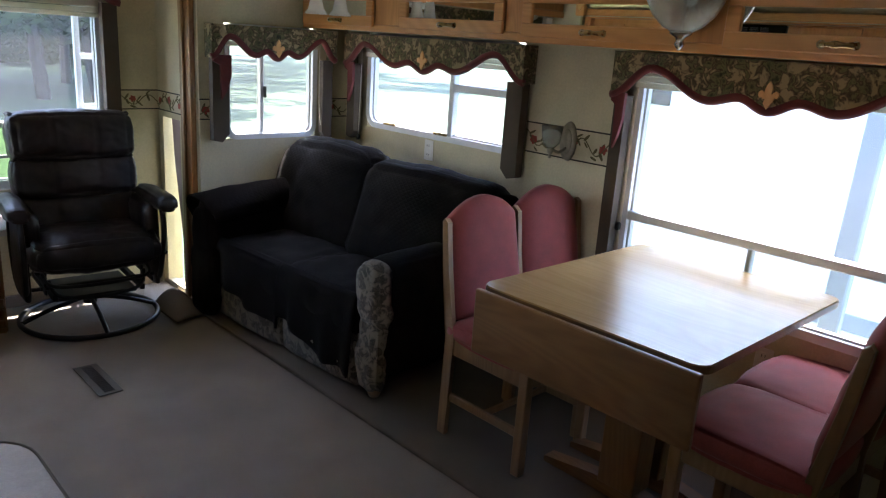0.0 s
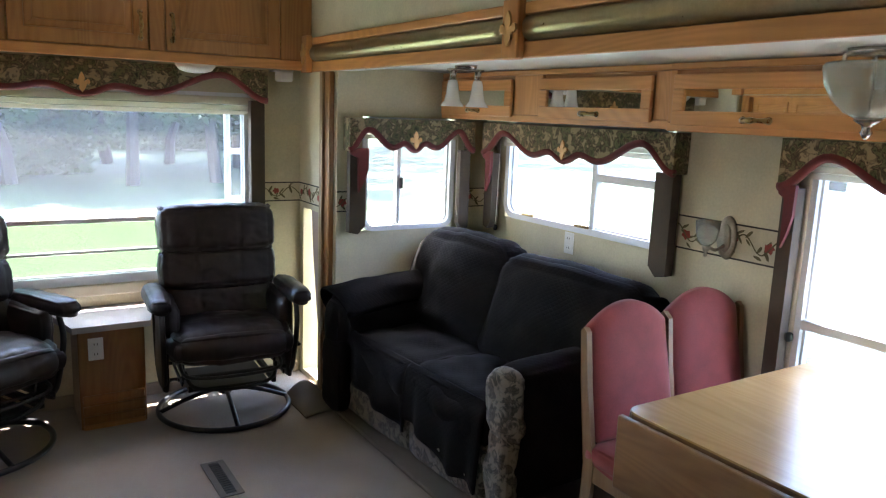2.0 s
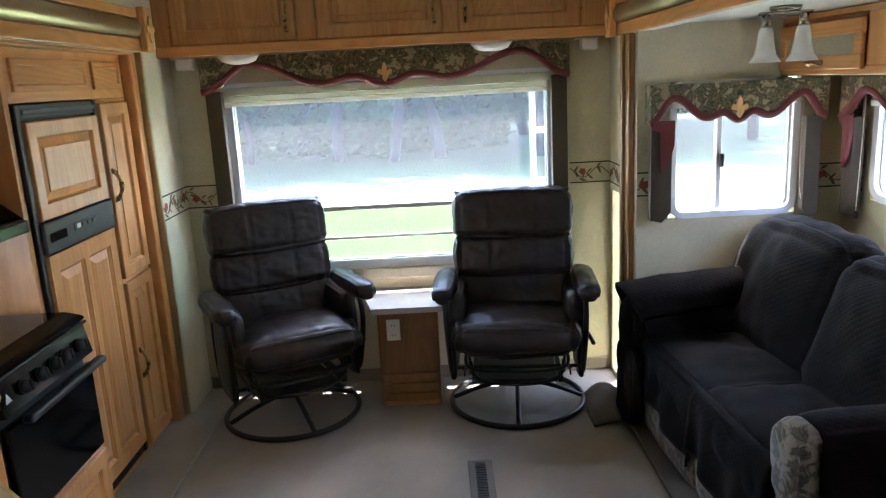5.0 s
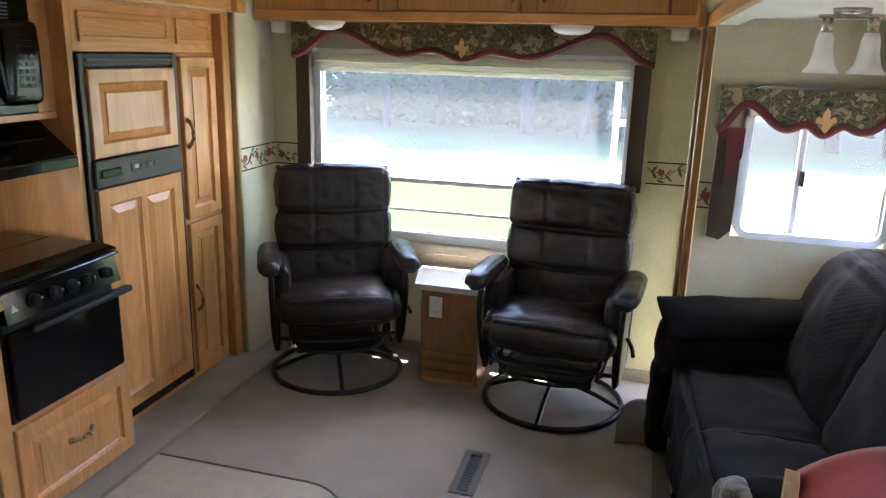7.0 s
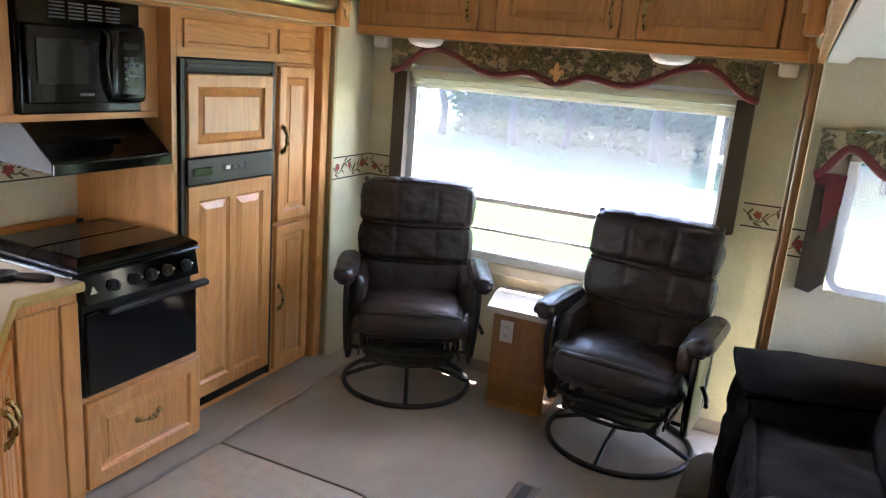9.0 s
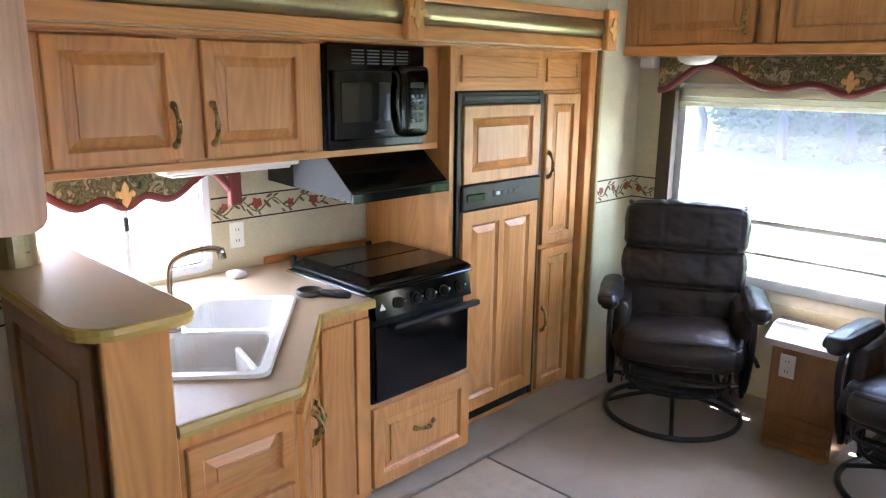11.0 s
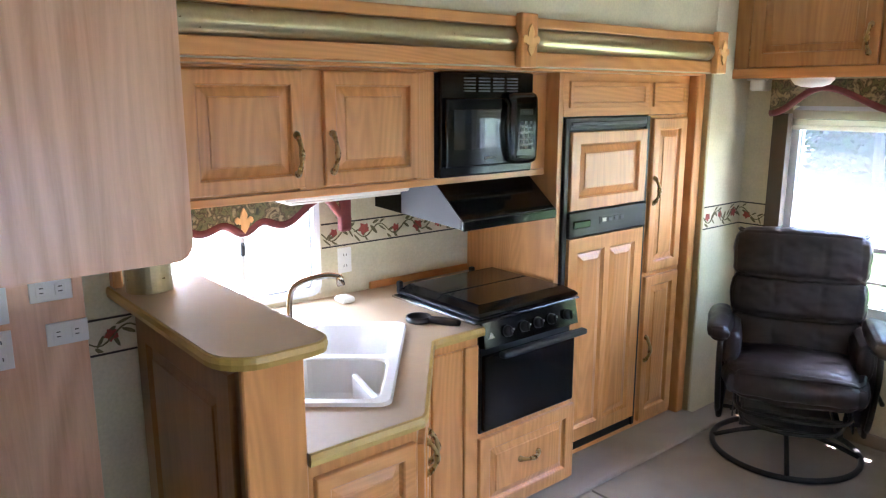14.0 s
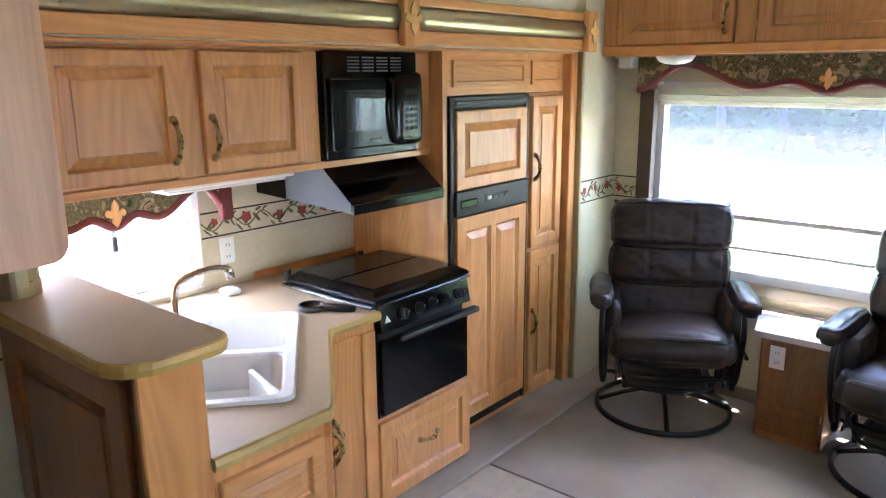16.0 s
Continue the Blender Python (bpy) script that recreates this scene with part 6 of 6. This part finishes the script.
wt = thing("worktop", (-0.8, 2.3, 0.84), "tan laminate worktop with an ochre front edge", "worktop")
bm = mesh()
hole = [in_sink(*q) for q in ((-SL + 0.02, -SWD + 0.02), (SL - 0.02, -SWD + 0.02), (SL - 0.02, SWD - 0.02), (-SL + 0.02, SWD - 0.02))]
for z in (ZC - 0.035, ZC):
    loops = []
    for pts_ in (outline, hole):
        vs = [bm.verts.new((x, y, z)) for x, y in pts_]
        loops.append([bm.edges.new((vs[k], vs[(k + 1) % len(vs)])) for k in range(len(vs))])
    bmesh.ops.triangle_fill(bm, edges=loops[0] + loops[1], use_beauty=True)
bm.verts.ensure_lookup_table()
n1, n2 = len(outline), len(hole)
for start, count in ((0, n1), (n1, n2)):
    for k in range(count):
        a, b = start + k, start + (k + 1) % count
        c, d = a + n1 + n2, b + n1 + n2
        bm.faces.new([bm.verts[i] for i in (a, b, d, c)])
part("slab", bm, LAMINATE, wt)
bm = mesh()
front = [Vector((x, y, ZC - 0.018)) for x, y in outline[1:7]]
prev = None
for k, p in enumerate(front):
    a = front[max(k - 1, 0)]
    b = front[min(k + 1, len(front) - 1)]
    d = (b - a).normalized()
    nrm = Vector((d.y, -d.x, 0))
    ring = [bm.verts.new(p + nrm * o + Vector((0, 0, h))) for o, h in ((0.001, -0.018), (0.009, -0.016), (0.013, 0.0), (0.009, 0.016), (0.001, 0.0185))]
    if prev:
        for j in range(4):
            bm.faces.new((prev[j], prev[j + 1], ring[j + 1], ring[j]))
        bm.faces.new((prev[4], prev[0], ring[0], ring[4]))
    else:
        bm.faces.new(ring)
    prev = ring
bm.faces.new(prev)
part("front_edge", bm, LAM_EDGE, wt, "rounded ochre laminate edge")
# added oak strip stands in for the orange reflection on the worktop
part("reflection_strip", slab((KWALL + 0.003, 2.60, ZC + 0.001), (KWALL + 0.018, 3.20, ZC + 0.035), 0.004), OAK["y"], wt, "low oak strip standing in for an orange reflection")

# double sink
sk = thing("sink", (SC.x, SC.y, ZC), "white acrylic double-bowl sink set diagonally", "sink")
sm = basis((SC.x, SC.y, ZC), E1, E2)
bm = mesh()
SLh, SWh = SL, SWD
rim = rounded(2 * SLh, 2 * SWh, 0.04)
rm = sm @ Matrix.Translation((-SLh, -SWh, 0))
outer = [bm.verts.new(rm @ Vector((x, y, 0.001))) for x, y in rim]
outer2 = [bm.verts.new(rm @ Vector((x + (0.006 if x < SLh else -0.006), y + (0.006 if y < SWh else -0.006), 0.011))) for x, y in rim]
for k in range(len(rim)):
    bm.faces.new((outer[k], outer[(k + 1) % len(rim)], outer2[(k + 1) % len(rim)], outer2[k]))
edge_all = [bm.edges.get((outer2[k], outer2[(k + 1) % len(rim)])) for k in range(len(rim))]
bowls = []
for x0, x1 in ((-SLh + 0.035, -0.015), (0.015, SLh - 0.035)):
    pts_ = [(x + x0, y - SWh + 0.035) for x, y in rounded(x1 - x0, 2 * SWh - 0.07, 0.05)]
    loops = []
    for ins, z in ((0.0, 0.010), (0.006, 0.003), (0.014, -0.11), (0.035, -0.135), (0.09, -0.14)):
        cx, cy = (x0 + x1) / 2, 0.0
        hx, hy = (x1 - x0) / 2, SWh - 0.035
        loops.append([bm.verts.new(sm @ Vector((cx + (x - cx) * (1 - ins / hx), cy + (y - cy) * (1 - ins / hy), z))) for x, y in pts_])
    for a, b in zip(loops, loops[1:]):
        for k in range(len(pts_)):
            bm.faces.new((a[k], a[(k + 1) % len(pts_)], b[(k + 1) % len(pts_)], b[k]))
    bm.faces.new(loops[-1])
    bowls += [bm.edges.get((loops[0][k], loops[0][(k + 1) % len(pts_)])) for k in range(len(pts_))]
bmesh.ops.triangle_fill(bm, edges=edge_all + bowls, use_beauty=True)
part("basin", bm, PORCELAIN, sk)
for x in (-SLh / 2, SLh / 2):
    part("drain", lathe(mesh(), [(0.0, 0.0), (0.03, 0.0), (0.04, 0.003), (0.0, 0.004)], sm @ Matrix.Translation((x, 0, -0.1395)), 20), CHROME, sk, "chrome drain")
part("divider_board", box(mesh(), (-SLh + 0.05, -0.02, -0.128), (-SLh + 0.30, 0.0, -0.02), 0.004, 1, sm @ pose(0, 0, 0, 0, 0, 25)), WHITE, sk, "white cutting board leaning in the bowl")

fc = thing("faucet", (-0.80, 1.80, ZC), "bronze gooseneck kitchen faucet", "faucet")
fb = SC + E2 * (SWD - 0.02)
fb = Vector((fb.x, fb.y, ZC))
tip = Vector((-0.64, 2.02, 1.165))
part("body", lathe(mesh(), [(0.0, 0.012), (0.028, 0.012), (0.026, 0.03), (0.016, 0.05), (0.015, 0.12), (0.0, 0.122)], Matrix.Translation(fb), 18), CHROME, fc, "", True)
d = (tip - fb)
d.z = 0
part("spout", tube(mesh(), smooth_path([fb + Vector((0, 0, 0.1)), fb + Vector((0, 0, 0.22)) + d * 0.02, fb + Vector((0, 0, 0.265)) + d * 0.22, tip - d * 0.3 + Vector((0, 0, 0.004)), tip]), 0.0105, 10), CHROME, fc, "", True)
part("nozzle", tube(mesh(), [tip - d * 0.02, tip + Vector((0, 0, -0.004)), tip + d * 0.03 + Vector((0, 0, -0.03))], 0.014, 10), CHROME, fc, "", True)

# lower cabinets
lc = thing("sink_cabinet", (-0.7, 1.95, 0.0), "honey oak base cabinet with a diagonal door and drawer", "cabinet")
bm = prism(mesh(), [(KWALL + 0.003, 1.595), (-0.125, 1.595), (-0.125, 1.945), (-0.60, 2.352), (-0.60, 2.61), (KWALL + 0.003, 2.61)], Matrix.Translation((0, 0, 0.027)), 0.80 - 0.13)
part("body", bm, OAK["z"], lc)
bm = mesh()
for a, b in (((-0.125, 1.595), (-0.125, 1.945)), ((-0.125, 1.945), (-0.60, 2.352)), ((-0.60, 2.352), (-0.60, 2.61))):
    a, b = Vector((*a, 0.70)), Vector((*b, 0.70))
    mm = basis(a, b - a, UP)
    box(bm, (0.001, 0, -0.03), ((b - a).length - 0.001, ZC - 0.036 - 0.70, 0.0), m=mm)
part("apron", bm, OAK["z"], lc)
m = basis((-0.125, 1.61, 0.60), (0, 1, 0), UP)
door(lc, m, 0.32, 0.20, rail=0.045, grain="y", name="drawer_front")
m = basis((-0.125, 1.61, 0.06), (0, 1, 0), UP)
door(lc, m, 0.32, 0.52, rail=0.05)
dd = Vector((-0.475, 0.407, 0)).normalized()
a = Vector((-0.125, 1.945, 0.06)) + dd * 0.03
m = basis(a, dd, UP)
door(lc, m, 0.255, 0.71, (0.225, 0.55, 0.11, "v"), rail=0.05)
m = basis(a + dd * 0.27, dd, UP)
door(lc, m, 0.255, 0.71, (0.03, 0.55, 0.11, "v"), rail=0.05)
m = basis((-0.60, 2.36, 0.06), (0, 1, 0), UP)
part("filler_panel", box(mesh(), (0.01, 0, 0), (0.16, 0.75, 0.018), 0.004, 1, m), OAK["z"], lc)
part("filler_strip", box(mesh(), (0.175, 0, 0), (0.245, 0.75, 0.014), 0.004, 1, m), OAK["z"], lc)

ov = thing("range_oven", (-0.9, 2.90, 0.40), "black gas range with a closed bi-fold cover and five knobs", "oven")
part("body", slab((-1.10, 2.63, 0.42), (-0.605, 3.16, 0.875), 0.003), BLACK_MATT, ov)
bm = prism(mesh(), [(-0.60, 0.785), (-0.572, 0.79), (-0.592, 0.89), (-0.63, 0.895), (-0.63, 0.785)], Matrix(((1, 0, 0, 0), (0, 0, 1, 2.627), (0, 1, 0, 0), (0, 0, 0, 1))), 0.546)
part("control_panel", bm, BLACK, ov)
km = Matrix.Translation((-0.581, 0, 0.838)) @ pose(0, 0, 0, 0, 90 - 11, 0)
for y in (2.75, 2.845, 2.925, 3.005, 3.105):
    k = part("knob", lathe(mesh(), [(0.0, 0.0), (0.024, 0.0), (0.022, 0.014), (0.016, 0.022), (0.0, 0.023)], Matrix.Translation((0, y, 0)) @ km, 18), BLACK_MATT, ov, "", True)
    part("grip", box(mesh(), (-0.018, -0.004, 0.02), (0.018, 0.004, 0.032), 0.003, 1, Matrix.Translation((0, y, 0)) @ km), BLACK_MATT, k)
    part("mark", box(mesh(), (-0.004, 0.03, 0.0005), (0.004, 0.042, 0.0015), m=Matrix.Translation((0, y, 0)) @ km), WHITE, ov, "white scale mark")
part("badge", prism(mesh(), [(-0.014, 0.0), (0.014, -0.016), (0.014, 0.016)], Matrix.Translation((0, 2.665, 0)) @ km, 0.001), WHITE, ov, "small white triangular badge")
part("oven_door", slab((-0.603, 2.632, 0.437), (-0.578, 3.165, 0.755), 0.008, 2), BLACK, ov, "glossy black oven door")
part("handle", box(mesh(), (-0.577, 2.70, 0.738), (-0.540, 3.205, 0.764), 0.010, 3), BLACK_MATT, ov, "wide black oven handle")
for x0, x1, back, front in ((-1.115, -0.866, 0.022, 0.002), (-0.864, -0.592, 0.002, 0.05)):
    bm = loft_rects(mesh(), Matrix(), [(x0, 2.612, x1, 3.188, 0.908), (x0, 2.612, x1, 3.188, 0.917), (x0 + back * 0.25, 2.620, x1 - front * 0.25, 3.180, 0.926), (x0 + back, 2.650, x1 - front, 3.150, 0.946), (x0 + back + 0.006, 2.658, x1 - front - 0.004, 3.142, 0.9475)])
    part("cover", bm, BLACK, ov, "folding black range cover with sloped edges")
part("rim_strip", slab((-1.13, 2.584, 0.889), (-0.592, 2.5895, 0.8985), 0.001), NICKEL, ov, "bright metal edge strip")
part("cooktop", slab((-1.13, 2.59, 0.889), (-0.59, 3.20, 0.9005), 0.005, 2), BLACK, ov)
part("cover_rim", box(mesh(), (-1.115, 2.62, 0.901), (-0.605, 3.185, 0.9075), 0.002, 1), BLACK_MATT, ov)
for y in (2.625, 3.05):
    part("clip", slab((-1.14, y - 0.012, 0.9), (-1.116, y + 0.012, 0.955), 0.004), BLACK_MATT, ov)

dc2 = thing("drawer_cabinet", (-0.9, 2.92, 0.026), "honey oak drawer cabinet under the range", "cabinet")
part("body", slab((KWALL + 0.003, 2.615, 0.026), (-0.615, 3.204, 0.418), 0.002), OAK["z"], dc2)
part("side_panel", slab((KWALL + 0.003, 3.168, 0.419), (-0.62, 3.204, 0.843), 0.002), OAK["z"], dc2)
door(dc2, basis((-0.614, 2.625, 0.045), (0, 1, 0), UP), 0.575, 0.355, (0.285, 0.20, 0.11, "h"), rail=0.06, name="drawer_front")

# raised bar
bar = thing("raised_bar", (-0.5, 1.5, 0.0), "raised tan laminate bar on an oak panelled half wall", "counter")
out = [(-0.925, 1.37), (-0.16, 1.37)] + [(-0.16 + 0.10 * math.sin(radians(a)), 1.47 - 0.10 * math.cos(radians(a))) for a in range(15, 91, 15)] + [(-0.06 - 0.06 + 0.06 * math.cos(radians(a)), 1.585 + 0.06 * math.sin(radians(a))) for a in range(0, 91, 15)] + [(-0.925, 1.645)]
part("top", prism(mesh(), out, Matrix.Translation((0, 0, 1.150)), 0.034), LAMINATE, bar)
bm = mesh()
band = [Vector((x, y, 1.167)) for x, y in out]
prev = None
for k, p in enumerate(band):
    dvec = (band[min(k + 1, len(band) - 1)] - band[max(k - 1, 0)]).normalized()
    nrm = Vector((dvec.y, -dvec.x, 0))
    ring = [bm.verts.new(p + nrm * o + Vector((0, 0, h))) for o, h in ((0.001, -0.017), (0.006, -0.015), (0.009, 0.0), (0.006, 0.014), (0.001, 0.0165))]
    if prev:
        for j in range(4):
            bm.faces.new((prev[j], prev[j + 1], ring[j + 1], ring[j]))
        bm.faces.new((prev[4], prev[0], ring[0], ring[4]))
    else:
        bm.faces.new(ring)
    prev = ring
bm.faces.new(prev)
part("edge", bm, LAM_EDGE, bar, "rounded ochre laminate edge")
# half wall and face panel: shade on the entry side is in the colour
part("half_wall", slab((-0.919, 1.45, 0.006), (-0.135, 1.583, 1.149), 0.003), OAK_BROWN_SHADE, bar)
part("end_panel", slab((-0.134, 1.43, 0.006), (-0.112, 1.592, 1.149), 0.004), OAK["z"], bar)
part("face_panel", raised_door(basis((-0.90, 1.449, 0.05), (1, 0, 0), UP), 0.70, 1.05, 0.016, 0.09), OAK_BROWN_SHADE, bar, "oak framed panel, brown tone holds its shade")

# hanging cabinet above the bar
hc = thing("hanging_cabinet", (-0.6, 1.2, 1.37), "tall printed-oak hanging cabinet with rounded lower corner", "cabinet")
pts_ = [(0.30, 1.365), (1.36, 1.365)] + [(1.37 + 0.045 * math.sin(radians(a)), 1.41 - 0.045 * math.cos(radians(a))) for a in range(15, 91, 15)] + [(1.415, 2.40), (0.30, 2.40)]
bm = prism(mesh(), pts_, basis((-0.335, 0, 0), (0, 1, 0), UP), 0.02)
part("side_panel", bm, PANEL, hc)
part("body", slab((-0.918, 0.32, 1.385), (-0.336, 1.40, 2.40), 0.002), PANEL, hc)

# wall plates, wood panel and brass canister beside the bar
structure("wall_panel_entry", slab((-0.918, 0.30, 0.006), (-0.905, 1.295, 1.36), 0.002), PANEL, "printed oak wall panel beside the entry")
for y, z, turn in ((1.207, 1.207, 90), (1.06, 1.183, 0), (1.24, 1.07, 90), (1.06, 1.05, 0)):
    outlet(basis((-0.904, y, z), (0, 1, 0), UP) @ pose(0, 0, 0, 0, 0, turn))
structure("trim_gold_strip_near", rod(mesh(), (-0.80, 1.455, 1.186), (-0.80, 1.455, 1.858), 0.068, 28), ROLL, "olive and gold padded upright beside the bar", "trim")
structure("trim_upright_oak", slab((-0.905, 1.37, 1.186), (-0.865, 1.40, 1.858), 0.005), OAK["z"], "oak strip beside the padded upright", "trim")

# flat-iron like black utensil by the range
ut = thing("burner_lifter", (-0.76, 2.50, ZC), "black plastic gadget with a round head lying on the worktop", "utensil")
part("head", lathe(mesh(), [(0.0, 0.0), (0.048, 0.0), (0.052, 0.008), (0.050, 0.022), (0.044, 0.022), (0.042, 0.012), (0.0, 0.010)], Matrix.Translation((-0.80, 2.475, ZC + 0.001)), 22), BLACK_MATT, ut, "", True)
part("handle", soft(mesh(), (-0.014, 0.045, 0.002), (0.014, 0.175, 0.026), 0.011, 8, 0.004, m=Matrix.Translation((-0.80, 2.475, ZC)) @ pose(0, 0, 0, 0, 0, -62)), BLACK_MATT, ut, "", True)

sp = thing("sponge", (-1.22, 2.40, ZC), "small white sponge by the sink window", "sponge")
part("pad", soft(mesh(), (-1.26, 2.37, ZC + 0.001), (-1.19, 2.43, ZC + 0.026), 0.01, 6, 0.003, 0.003, 30), WHITE, sp, "", True)
